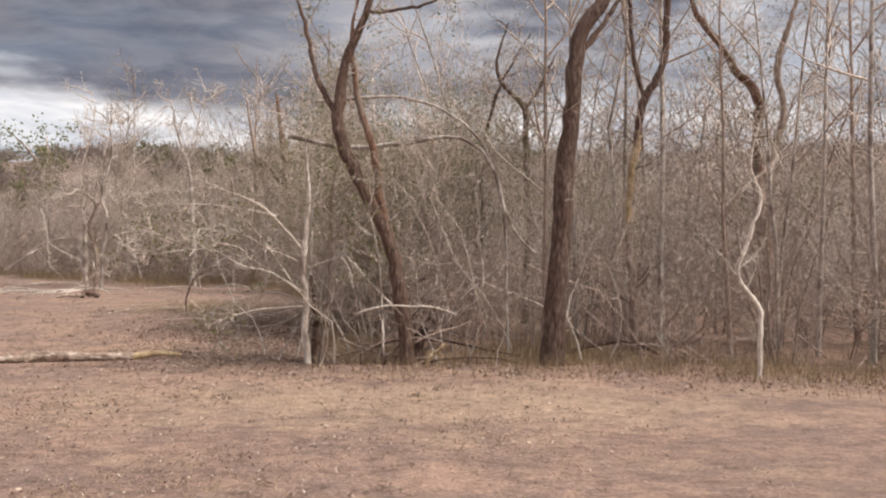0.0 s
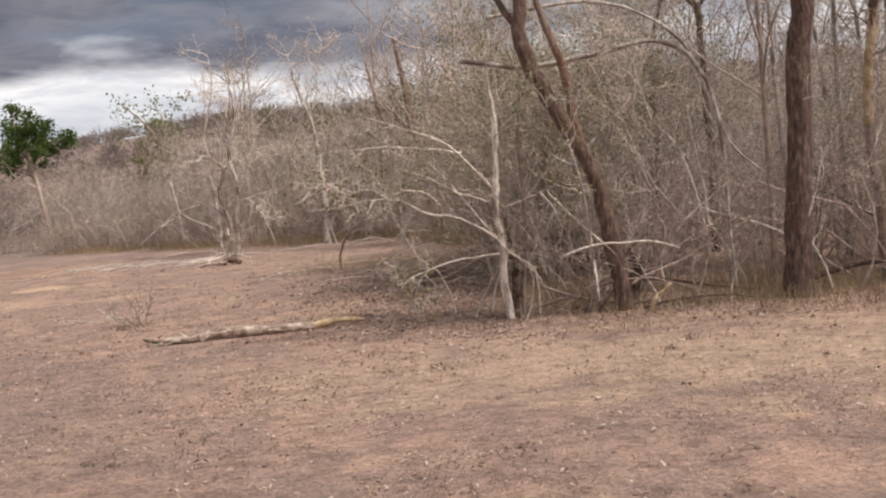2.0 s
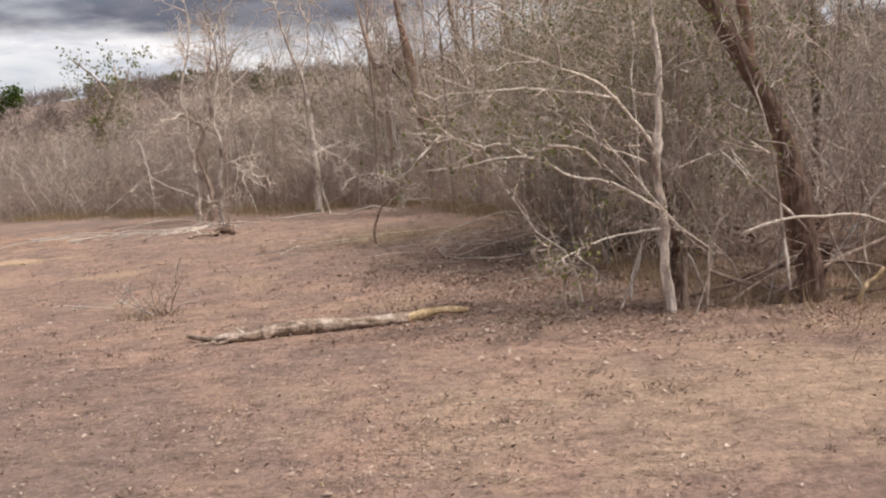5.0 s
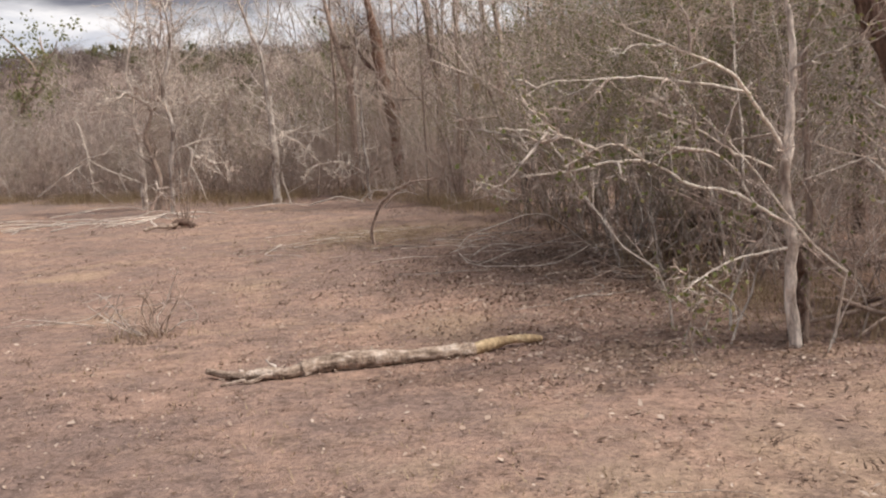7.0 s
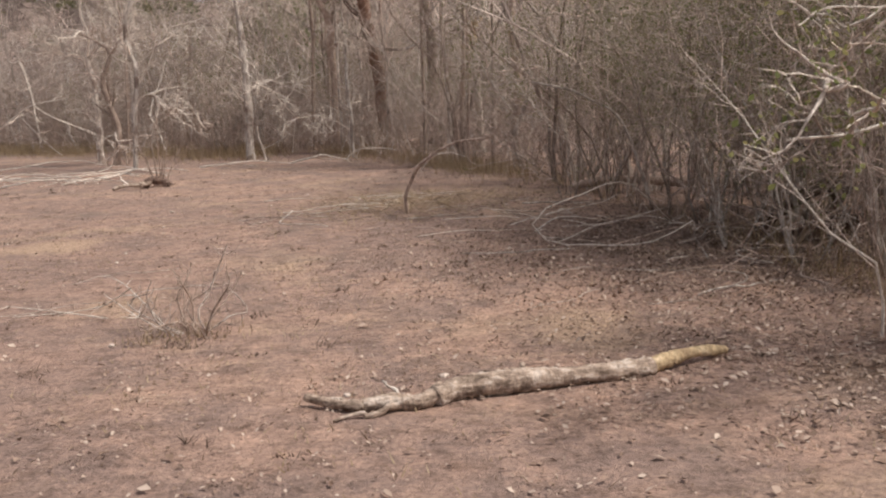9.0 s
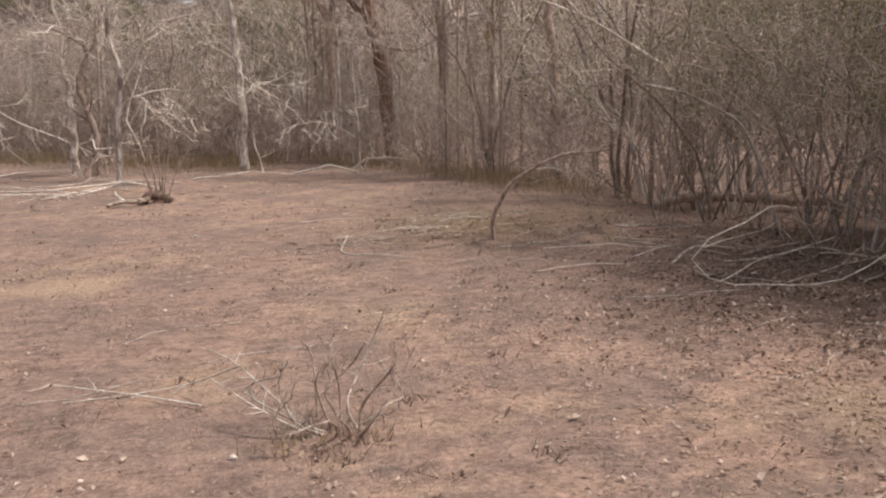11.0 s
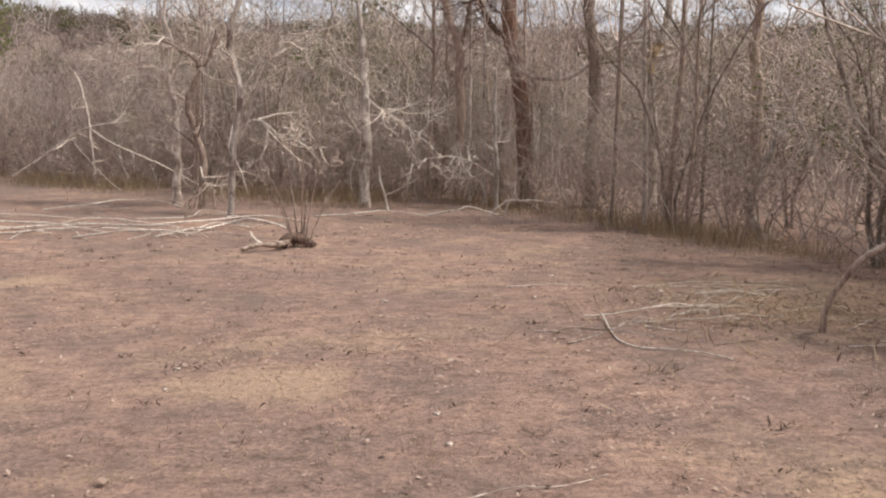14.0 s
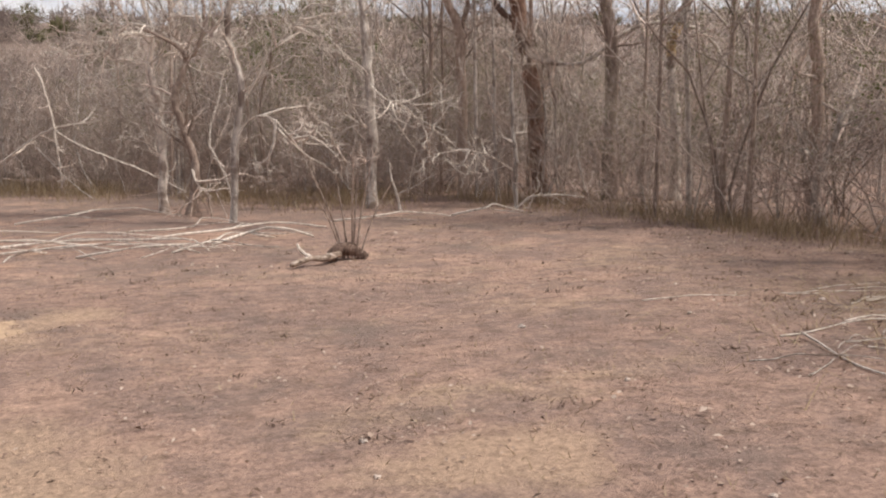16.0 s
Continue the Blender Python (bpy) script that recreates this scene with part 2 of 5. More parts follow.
def ground_material():
    m, nt, b = material("dry_earth_with_litter", 0.95)
    broad = noise_node(nt, 0.30, 4, 0.55)
    col = ramp(nt, broad, (0.34, (0.285, 0.19, 0.155)), (0.5, (0.355, 0.237, 0.190)), (0.66, (0.43, 0.284, 0.220)))
    ragged = noise_node(nt, 1.3, 7, 0.7)
    # orange soil on the far side of the clearing
    for x, y, rx, ry, turn in ((-17.5, 25.0, 5.2, 3.2, -25), (-14.6, 18.2, 2.0, 0.9, 15), (-19.0, 19.5, 3.5, 1.6, 10)):
        col = blend(nt, soil_patch(nt, x, y, rx, ry, turn, ragged), col, (0.47, 0.285, 0.192))
    # straw-coloured places, large and small
    straw = noise_node(nt, 0.55, 7, 0.7, (1, 1.7, 1))
    col = blend(nt, ramp(nt, straw, (0.52, (0, 0, 0)), (0.66, (0.7, 0.7, 0.7))), col, (0.43, 0.310, 0.220))
    # greyish matted litter
    grey = noise_node(nt, 1.5, 8, 0.78)
    col = blend(nt, ramp(nt, grey, (0.42, (0, 0, 0)), (0.60, (0.85, 0.85, 0.85))), col, (0.24, 0.170, 0.147))
    col = blend(nt, soil_patch(nt, -6.6, 7.2, 2.9, 2.6, 20, ragged), col, (0.24, 0.172, 0.150))
    col = blend(nt, soil_patch(nt, -0.6, 8.3, 4.2, 1.5, 0, ragged), col, (0.40, 0.288, 0.215))
    mat_ = noise_node(nt, 5.5, 7, 0.72, (1, 1.5, 1))
    col = blend(nt, 1.0, col, ramp(nt, mat_, (0.34, (0.66, 0.64, 0.62)), (0.5, (1, 1, 1)), (0.66, (1.26, 1.24, 1.2))), "MULTIPLY")
    # pale loose sand
    for x, y, rx, ry, turn in ((-8.6, 9.7, 0.75, 0.95, 20), (-11.25, 16.1, 1.15, 0.55, -50), (-9.2, 15.75, 0.6, 0.42, 10), (-12.2, 19.0, 0.9, 0.6, 10), (-12.9, 13.8, 1.3, 0.6, 20), (-4.3, 11.9, 0.5, 0.7, 0)):
        col = blend(nt, soil_patch(nt, x, y, rx, ry, turn, ragged), col, (0.45, 0.315, 0.226))
    fine = noise_node(nt, 30, 6, 0.72)
    col = blend(nt, 0.7, col, ramp(nt, fine, (0.32, (0.50, 0.48, 0.46)), (0.5, (1, 1, 1)), (0.68, (1.5, 1.47, 1.42))), "MULTIPLY")
    # the brown floor of the woods, away from the clearing
    wood_floor = ramp(nt, soil_patch(nt, -7.0, 8.0, 36, 36, 0, ragged), (0.0, (0.8, 0.8, 0.8)), (0.8, (0, 0, 0)))
    col = blend(nt, wood_floor, col, (0.19, 0.145, 0.125))
    nt.links.new(col, b.inputs["Base Color"])
    both = nt.nodes.new("ShaderNodeMath")
    both.operation = "ADD"
    nt.links.new(fine, both.inputs[0])
    nt.links.new(mat_, both.inputs[1])
    bump(nt, b, both.outputs[0], 0.8, 0.035)
    return m


GROUND = ground_material()



# ---- mesh helpers ----
rng = np.random.default_rng(7)


def ground_z(x, y):
    """Height of the ground: a slight rise away from the start, low swells, a wooded hill far off."""
    z = 0.0108 * np.clip(y, -60, 60) + 0.12 * np.exp(-((x + 5.0) ** 2 + (y - 16.8) ** 2) / 9.0)
    z = z + 0.012 * np.sin(x * 1.3 + 0.4 * y) * np.sin(y * 1.1 - 0.3 * x)
    d = np.clip((np.hypot(x + 4, y) - 62) / 110, 0, 1)
    high = 10.5 + 6.0 * np.clip((y / (np.hypot(x, y) + 0.01) - 0.78) / 0.15, 0, 1)
    return z + high * d * d * (3 - 2 * d)


def mesh_from(name, verts, faces, mat, smooth=True):
    """A mesh from arrays of corners and of faces that all have as many corners."""
    me = bpy.data.meshes.new(name)
    k, c = faces.shape
    me.vertices.add(len(verts))
    me.vertices.foreach_set("co", np.ascontiguousarray(verts, dtype=np.float32).ravel())
    me.loops.add(k * c)
    me.loops.foreach_set("vertex_index", np.ascontiguousarray(faces, dtype=np.int32).ravel())
    me.polygons.add(k)
    me.polygons.foreach_set("loop_start", np.arange(0, k * c, c, dtype=np.int32))
    me.polygons.foreach_set("loop_total", np.full(k, c, dtype=np.int32))
    if smooth:
        me.polygons.foreach_set("use_smooth", np.ones(k, dtype=bool))
    me.materials.append(mat)
    me.update(calc_edges=True)
    return me


def tubes(P, R, sides, rough=0.0):
    """Tapered tubes along the lines P (k, n, 3) with the radii R (k, n): corners and quads."""
    P, R = np.asarray(P, float), np.asarray(R, float)
    k, n, _ = P.shape
    T = np.gradient(P, axis=1)
    T /= np.linalg.norm(T, axis=2, keepdims=True) + 1e-9
    flip = np.abs(T[:, :1, 2:3]) > 0.6
    ref = np.where(np.broadcast_to(flip, T.shape), np.array([1.0, 0.12, 0.05]), np.array([0.05, 0.12, 1.0]))
    U = np.cross(T, ref)
    U /= np.linalg.norm(U, axis=2, keepdims=True) + 1e-9
    V = np.cross(T, U)
    a = np.arange(sides) * 2 * np.pi / sides
    rr = R[..., None] * (1 + rough * (rng.random((k, n, sides)) - 0.5) * 2) if rough else np.repeat(R[..., None], sides, 2)
    ring = P[:, :, None, :] + rr[..., None] * (np.cos(a)[:, None] * U[:, :, None, :] + np.sin(a)[:, None] * V[:, :, None, :])
    verts = ring.reshape(-1, 3)
    i = np.arange(k)[:, None, None] * n * sides + np.arange(n - 1)[None, :, None] * sides
    j, j2 = np.arange(sides)[None, None, :], (np.arange(sides)[None, None, :] + 1) % sides
    quads = np.stack([i + j, i + j2, i + sides + j2, i + sides + j], -1).reshape(-1, 4)
    return verts, quads


def merge(pieces):
    vs, fs, o = [], [], 0
    for v, f in pieces:
        vs.append(v)
        fs.append(f + o)
        o += len(v)
    return np.concatenate(vs), np.concatenate(fs)


def unit(v):
    return v / (np.linalg.norm(v) + 1e-9)


def grow(start, way, length, n, wobble, lift):
    """A wandering line of n points; lift bends it up (or down)."""
    pts, d = [np.array(start, float)], unit(np.array(way, float))
    for _ in range(n - 1):
        d = unit(d + rng.normal(0, wobble, 3) + np.array([0, 0, lift]))
        pts.append(pts[-1] + d * length / (n - 1))
    return np.array(pts)


def crooked(ln, amount, seed):
    """Kinks and knees along a line, its ends kept."""
    q = np.random.default_rng(seed)
    n = len(ln)
    keep = np.sin(np.linspace(0, np.pi, n))[:, None] ** 0.5
    off = q.normal(0, 1, (n, 3))
    off[1::2] *= 0.3
    slow = np.stack([np.interp(np.arange(n), np.linspace(0, n - 1, max(4, n // 4)), q.normal(0, 1, max(4, n // 4))) for _ in range(3)], 1)
    return ln + (off * 0.45 + slow) * amount * keep


def resample(pts, n):
    pts = np.asarray(pts, float)
    # smooth the corners with a Catmull-Rom pass
    fine, m = [], len(pts)
    for i in range(m - 1):
        p0, p1, p2, p3 = pts[max(i - 1, 0)], pts[i], pts[i + 1], pts[min(i + 2, m - 1)]
        for u in np.linspace(0, 1, 8, endpoint=False):
            fine.append(0.5 * (2 * p1 + (p2 - p0) * u + (2 * p0 - 5 * p1 + 4 * p2 - p3) * u * u + (3 * p1 - p0 - 3 * p2 + p3) * u ** 3))
    fine = np.array(fine + [pts[-1]])
    s = np.r_[0, np.cumsum(np.linalg.norm(np.diff(fine, axis=0), axis=1))]
    q = np.linspace(0, s[-1], n)
    return np.stack([np.interp(q, s, fine[:, c]) for c in range(3)], 1)


def offshoots(lines, per, length, n, spread, wobble, lift, lo=0.25, hi=1.0):
    """Side shoots of the given lines: new lines, as one array."""
    out = []
    for ln in lines:
        m = len(ln)
        for _ in range(per):
            u = lo + (hi - lo) * rng.random()
            f = u * (m - 1)
            i = min(int(f), m - 2)
            at = ln[i] + (ln[i + 1] - ln[i]) * (f - i)
            along = unit(ln[i + 1] - ln[i])
            side = unit(np.cross(along, rng.normal(0, 1, 3)))
            out.append(grow(at, along * (1 - spread) + side * spread, length * (0.45 + 0.9 * rng.random()) * (1.15 - 0.5 * u), n, wobble, lift))
    return np.array(out)


def taper(k, n, r0, r1, vary=0.3):
    base = np.linspace(r0, r1, n)[None, :]
    return base * (1 - vary / 2 + vary * rng.random((k, 1)))


def part(name, data, parent, label=""):
    ob = new(name, data)
    ob.parent = parent
    if label:
        ob["label"] = label
    return ob


def thing(name, at, label, category, group=""):
    ob = new(name)
    ob.empty_display_size = 0.2
    ob.location = at
    return tagged(ob, label, category, group)


def leaves(points, size, per, scatter):
    """Small folded leaves about the given points: corners and triangles."""
    p = np.repeat(points, per, 0)
    p = p + rng.normal(0, scatter, p.shape)
    k = len(p)
    d = rng.normal(0, 1, (k, 3))
    d /= np.linalg.norm(d, axis=1, keepdims=True)
    s = np.cross(d, rng.normal(0, 1, (k, 3)))
    s /= np.linalg.norm(s, axis=1, keepdims=True)
    nrm = np.cross(d, s)
    sz = size * (0.6 + 0.8 * rng.random((k, 1)))
    v = np.stack([p, p + d * sz * 0.5 + s * sz * 0.32 + nrm * sz * 0.12, p + d * sz, p + d * sz * 0.5 - s * sz * 0.32 + nrm * sz * 0.12], 1).reshape(-1, 3)
    b = np.arange(k)[:, None] * 4
    return v, np.concatenate([b + np.array([[0, 1, 2]]), b + np.array([[0, 2, 3]])])


# ---- ground ----
def build_ground():
    def axis(lo, hi, fine, centre):
        a = [centre]
        for sgn, lim in ((1, hi), (-1, lo)):
            v, acc = centre, []
            while (v - lim) * sgn < 0:
                d = abs(v - centre)
                v += sgn * (fine if d < 11 else fine * (1 + (d - 11) * 0.28))
                acc.append(v)
            a = a + acc if sgn > 0 else acc[::-1] + a
        return np.array(a)
    xs, ys = axis(-900, 900, 0.24, -5.0), axis(-500, 1400, 0.24, 11.0)
    X, Y = np.meshgrid(xs, ys, indexing="ij")
    Z = ground_z(X, Y)
    near = np.exp(-((X + 5) ** 2 + (Y - 11) ** 2) / 500)
    Z = Z + near * rng.normal(0, 0.006, Z.shape)
    v = np.stack([X, Y, Z], -1).reshape(-1, 3)
    i, j = np.meshgrid(np.arange(len(xs) - 1), np.arange(len(ys) - 1), indexing="ij")
    m = len(ys)
    f = np.stack([i * m + j, (i + 1) * m + j, (i + 1) * m + j + 1, i * m + j + 1], -1).reshape(-1, 4)
    tagged(new("ground", mesh_from("ground", v, f, GROUND)), "dry pinkish-brown bare earth strewn with dead leaves", "ground", kind="structure")


build_ground()


# ---- trees of the woodland ----
def tree_lines(height, stems, lean, per1, per2, per3, first=0.25, reach=0.33, bend=0.16):
    """Stems, limbs, branches and twigs of a bare tree that stands at the origin."""
    trunk = []
    for s in range(stems):
        a = rng.random() * 6.28
        off = np.array([math.cos(a), math.sin(a), 0]) * (0.0 if stems == 1 else 0.05 + 0.10 * rng.random())
        way = np.array([math.cos(a) * lean, math.sin(a) * lean, 1])
        trunk.append(grow(off - np.array([0, 0, 0.06]), way, height * (0.7 + 0.45 * rng.random()), 9, bend, 0.05))
    trunk = np.array(trunk)
    limb = offshoots(trunk, per1, height * reach, 6, 0.55, 0.16, 0.10, first)
    bran = offshoots(limb, per2, height * reach * 0.42, 5, 0.6, 0.2, 0.05, 0.2)
    twig = offshoots(bran, per3, height * reach * 0.22, 3, 0.6, 0.25, 0.03, 0.15)
    return trunk, limb, bran, twig


def tree_meshes(height, stems, lean, per1, per2, per3, first, reach, rad, wood, twigwood, leaf=0, bend=0.16):
    trunk, limb, bran, twig = tree_lines(height, stems, lean, per1, per2, per3, first, reach, bend)
    t = mesh_from("trunk", *tubes(trunk, taper(len(trunk), 9, rad, rad * 0.25), 7, 0.08), wood)
    crown = merge([tubes(limb, taper(len(limb), 6, rad * 0.42, rad * 0.12), 4), tubes(bran, taper(len(bran), 5, rad * 0.17, 0.003), 3), tubes(twig[:, ::2], taper(len(twig), 2, 0.0036, 0.0015), 3)])
    c = mesh_from("crown", *crown, twigwood)
    f = None
    if leaf:
        tips = twig[rng.permutation(len(twig))[:leaf], -1]
        f = mesh_from("foliage", *leaves(tips, 0.024, 7, 0.08), LEAF_OLIVE, False)
    return t, c, f


def tree_thing(name, meshes, at, label, group, turn=0.0, size=1.0):
    e = thing(name, at, label, "shrub" if "shrub" in name else "tree", group)
    e.rotation_euler[2] = turn
    e.scale = (size, size, size)
    t, c, f = meshes
    part("trunk", t, e)
    part("crown", c, e)
    if f:
        part("foliage", f, e, "sparse olive leaves")
    return e


EDGE_X = [-80, -40, -25, -20, -15.5, -12, -10, -7, -5.6, -4.6, -4.1, -3.5, -3.0, -2.6, -2.2, -1.2, 1.7, 2.7, 3.8, 6, 30]
EDGE_Y = [52, 42, 36.5, 34.6, 32, 29.8, 28.2, 28.0, 26.0, 23.4, 22.6, 21.6, 19.2, 15.0, 12.8, 11.4, 11.4, 10.9, 10.4, 10.0, 8.5]


def edge(x):
    """How far off the woodland begins."""
    return np.interp(x, EDGE_X, EDGE_Y)


def scatter_points(n, x0, x1, deep, gap, shallow=0.0):
    """Points within the wood, no two nearer than gap."""
    got = []
    for _ in range(n * 30):
        if len(got) >= n:
            break
        x = x0 + (x1 - x0) * rng.random()
        y = edge(x) + shallow + (deep - shallow) * rng.random() ** 1.25
        if -3.9 < x < -1.2 and 12.4 < y < 17.9 and rng.random() < 0.75:  # the shaded open floor under the thicket
            continue
        if x > -2.2 and y < 15.5 and rng.random() < 0.5:  # thinner where the light comes in
            continue
        if all((x - a) ** 2 + (y - b) ** 2 > gap * gap for a, b in got):
            got.append((x, y))
    return got


def build_wood():
    kinds = []
    for _ in range(4):
        kinds.append(("dry_tree", tree_meshes(5.8, 2, 0.13, 8, 5, 5, 0.28, 0.34, 0.031, BARK_PALE, BARK_TWIG, 0), "leafless slender grey dry-season tree in the woodland", "dry trees of the woodland"))
        kinds.append(("dry_tree", tree_meshes(5.2, 3, 0.17, 6, 5, 4, 0.2, 0.32, 0.024, BARK_GREY, BARK_TWIG, 520), "slender grey-brown tree with a few olive leaves", "dry trees of the woodland"))
        kinds.append(("dry_shrub", tree_meshes(2.7, 5, 0.30, 6, 4, 2, 0.12, 0.34, 0.012, BARK_GREY, BARK_SCRUB, 0), "dense leafless many-stemmed shrub in the woodland", "dry shrubs of the woodland"))
        kinds.append(("dry_shrub", tree_meshes(2.2, 6, 0.60, 5, 4, 2, 0.1, 0.42, 0.011, BARK_PALE, BARK_TWIG, 110), "pale many-stemmed dry shrub with few olive leaves", "dry shrubs of the woodland"))
    for wood, lean, bend in ((BARK_PALE, 0.16, 0.16), (BARK_WHITE, 0.30, 0.22), (BARK_PALE, 0.22, 0.2), (BARK_WHITE, 0.12, 0.24)):
        kinds.append(("dry_sapling", tree_meshes(3.6, 1, lean, 9, 4, 2, 0.2, 0.28, 0.015, wood, BARK_TWIG, 0, bend), "straight thin pale leafless sapling", "saplings of the woodland"))
    kinds.append(("leafy_shrub", tree_meshes(3.3, 5, 0.34, 7, 5, 3, 0.3, 0.36, 0.012, BARK_PALE, BARK_TWIG, 1500), "tall olive-leaved shrub over a shaded floor", "olive-leaved shrubs"))
    for wood in (BARK_GREY, BARK_GREY, BARK_PALE):
        kinds.append(("dry_tree", tree_meshes(6.4, 1, 0.015, 11, 4, 3, 0.35, 0.26, 0.046, wood, BARK_TWIG, 90, 0.03), "straight brown-trunked bare tree in the woodland", "dry trees of the woodland"))
    first = {}

    def put(kind, x, y, size):
        name, meshes, label, group = kinds[kind]
        at, turn = (x, y, float(ground_z(x, y)) - 0.02), rng.random() * 6.28
        if kind in first:
            copy_thing(first[kind], Matrix.LocRotScale(at, Euler((rng.normal(0, 0.012 if kind > 20 else 0.035), rng.normal(0, 0.012 if kind > 20 else 0.035), turn)), None)).scale = (size, size, size)
        else:
            first[kind] = tree_thing(name, meshes, at, label, group, turn, size)

    for x, y in scatter_points(74, -30, 10, 13, 1.3, 0.6):
        k = int(rng.integers(0, 4)) * 4 + int(rng.integers(0, 2))
        put(k, x, y, (0.85 + 0.4 * rng.random()) * (0.72 if x < -14 else 1.0))
    for x, y in scatter_points(92, -24, 8, 5, 0.65, 0.4):
        k = int(rng.integers(0, 4)) * 4 + 2 + int(rng.integers(0, 2))
        put(k, x, y, (0.65 + 0.55 * rng.random()) * (0.7 if -8 < x < -3.2 and y > 20 else 1.0))
    # the thicket that shades the ground beside the arched sapling: trees on thin stems over an open floor
    for x, y, k, size in ((-2.5, 15.9, 1, 0.62), (-1.7, 15.0, 5, 0.65), (-2.0, 17.0, 9, 0.68), (-1.5, 13.6, 13, 0.6), (-2.9, 17.3, 5, 0.6), (-1.9, 14.3, 9, 0.56)):
        put(k, x, y, size)
    for x, y, k, size in ((-2.75, 16.5, 2, 0.75), (-2.1, 14.9, 6, 0.8), (-1.5, 15.8, 10, 0.9), (-3.35, 17.5, 14, 0.7), (-1.8, 12.9, 2, 0.7), (-1.3, 14.2, 6, 0.9)):
        put(k, x, y, size)
    for x, y, size in ((-2.3, 15.4, 1.1), (-1.6, 14.4, 1.15), (-1.9, 16.5, 1.1), (-1.6, 13.4, 0.95), (-2.6, 17.6, 0.95), (-1.1, 15.4, 1.15), (-0.6, 14.6, 1.15), (-0.4, 16.2, 1.15), (-1.0, 17.4, 1.1), (-2.5, 14.2, 0.7), (-1.6, 13.0, 1.05), (-1.0, 13.6, 1.15), (-1.3, 16.2, 1.15), (-2.2, 13.4, 0.8), (-2.9, 18.8, 0.9), (-1.9, 18.5, 1.0), (-2.45, 14.9, 0.42), (-2.15, 14.45, 0.46), (-1.75, 14.0, 0.45), (-1.4, 12.6, 0.4)):
        put(20, x, y, size)
    # thin stems about the foot of the branching tree and the leaning tree
    for x, y, size in ((-2.45, 10.75, 0.62), (-2.3, 11.2, 0.8), (-1.75, 10.7, 0.75), (-1.45, 10.95, 0.6), (-1.6, 11.4, 0.9), (-0.5, 10.6, 0.6), (-0.2, 10.9, 0.75), (0.15, 10.7, 0.5), (-0.35, 11.3, 0.9), (0.4, 11.0, 0.7), (-2.7, 11.3, 0.7), (-1.15, 11.2, 0.85), (1.2, 10.9, 0.8), (1.5, 11.2, 0.9), (2.3, 10.9, 0.7), (-1.9, 10.45, 0.5)):
        put(16 + int(rng.integers(0, 4)), x, y, size)
    # straighter trunks, and olive-leaved shrubs between them
    for x0, x1, n in ((-7.5, -2.6, 15), (0.5, 7.0, 9), (-16, -9, 5)):
        for x, y in scatter_points(n, x0, x1, 3.5, 0.5, 0.15):
            put(21 + int(rng.integers(0, 3)), x, y, 0.75 + 0.45 * rng.random())
        for x, y in scatter_points(n // 2 + 1, x0, x1, 4.5, 0.9, 1.0):
            put(20, x, y, 0.55 + 0.35 * rng.random())
    for x, y in scatter_points(92, -22, 8, 6, 0.55, 0.1):
        put(16 + int(rng.integers(0, 4)), x, y, 0.6 + 0.8 * rng.random())


build_wood()


def spread_copies(template, pts, lo, hi):
    """Turned and scaled copies of a template (corners, faces) at pts, as one pair of arrays."""
    v, f = template
    k = len(pts)
    a, s = rng.random(k) * 6.28, lo + (hi - lo) * rng.random(k)
    c, n = np.cos(a) * s, np.sin(a) * s
    X = v[None, :, 0] * c[:, None] - v[None, :, 1] * n[:, None] + pts[:, None, 0]
    Y = v[None, :, 0] * n[:, None] + v[None, :, 1] * c[:, None] + pts[:, None, 1]
    Z = v[None, :, 2] * s[:, None] + ground_z(pts[:, 0], pts[:, 1])[:, None]
    vv = np.stack([X, Y, Z], -1).reshape(-1, 3)
    ff = (f[None] + np.arange(k)[:, None, None] * len(v)).reshape(-1, f.shape[1])
    return vv, ff


def sprays(centres, radius, tall, per, length, width):
    """Loose sprays of thin crossing twigs about the given places: corners and triangles."""
    k = len(centres) * per
    c = np.repeat(centres, per, 0)
    r, t = np.repeat(radius, per), np.repeat(tall, per)
    u = rng.normal(0, 1, (k, 3))
    u /= np.linalg.norm(u, axis=1, keepdims=True)
    u *= rng.random((k, 1)) ** 0.4
    p = c + np.stack([u[:, 0] * r, u[:, 1] * r, t * (0.5 + 0.5 * u[:, 2])], 1)
    d = u * np.array([1.0, 1.0, 0.6]) + rng.normal(0, 0.55, (k, 3)) + np.array([0, 0, 0.35])
    d /= np.linalg.norm(d, axis=1, keepdims=True)
    s = np.cross(d, rng.normal(0, 1, (k, 3)))
    s *= (width * (0.6 + 0.8 * rng.random(k)) / (np.linalg.norm(s, axis=1) + 1e-6))[:, None]
    tip = p + d * (length * (0.5 + rng.random(k)))[:, None]
    return np.stack([p - s, p + s, tip], 1).reshape(-1, 3), np.arange(3 * k).reshape(-1, 3)


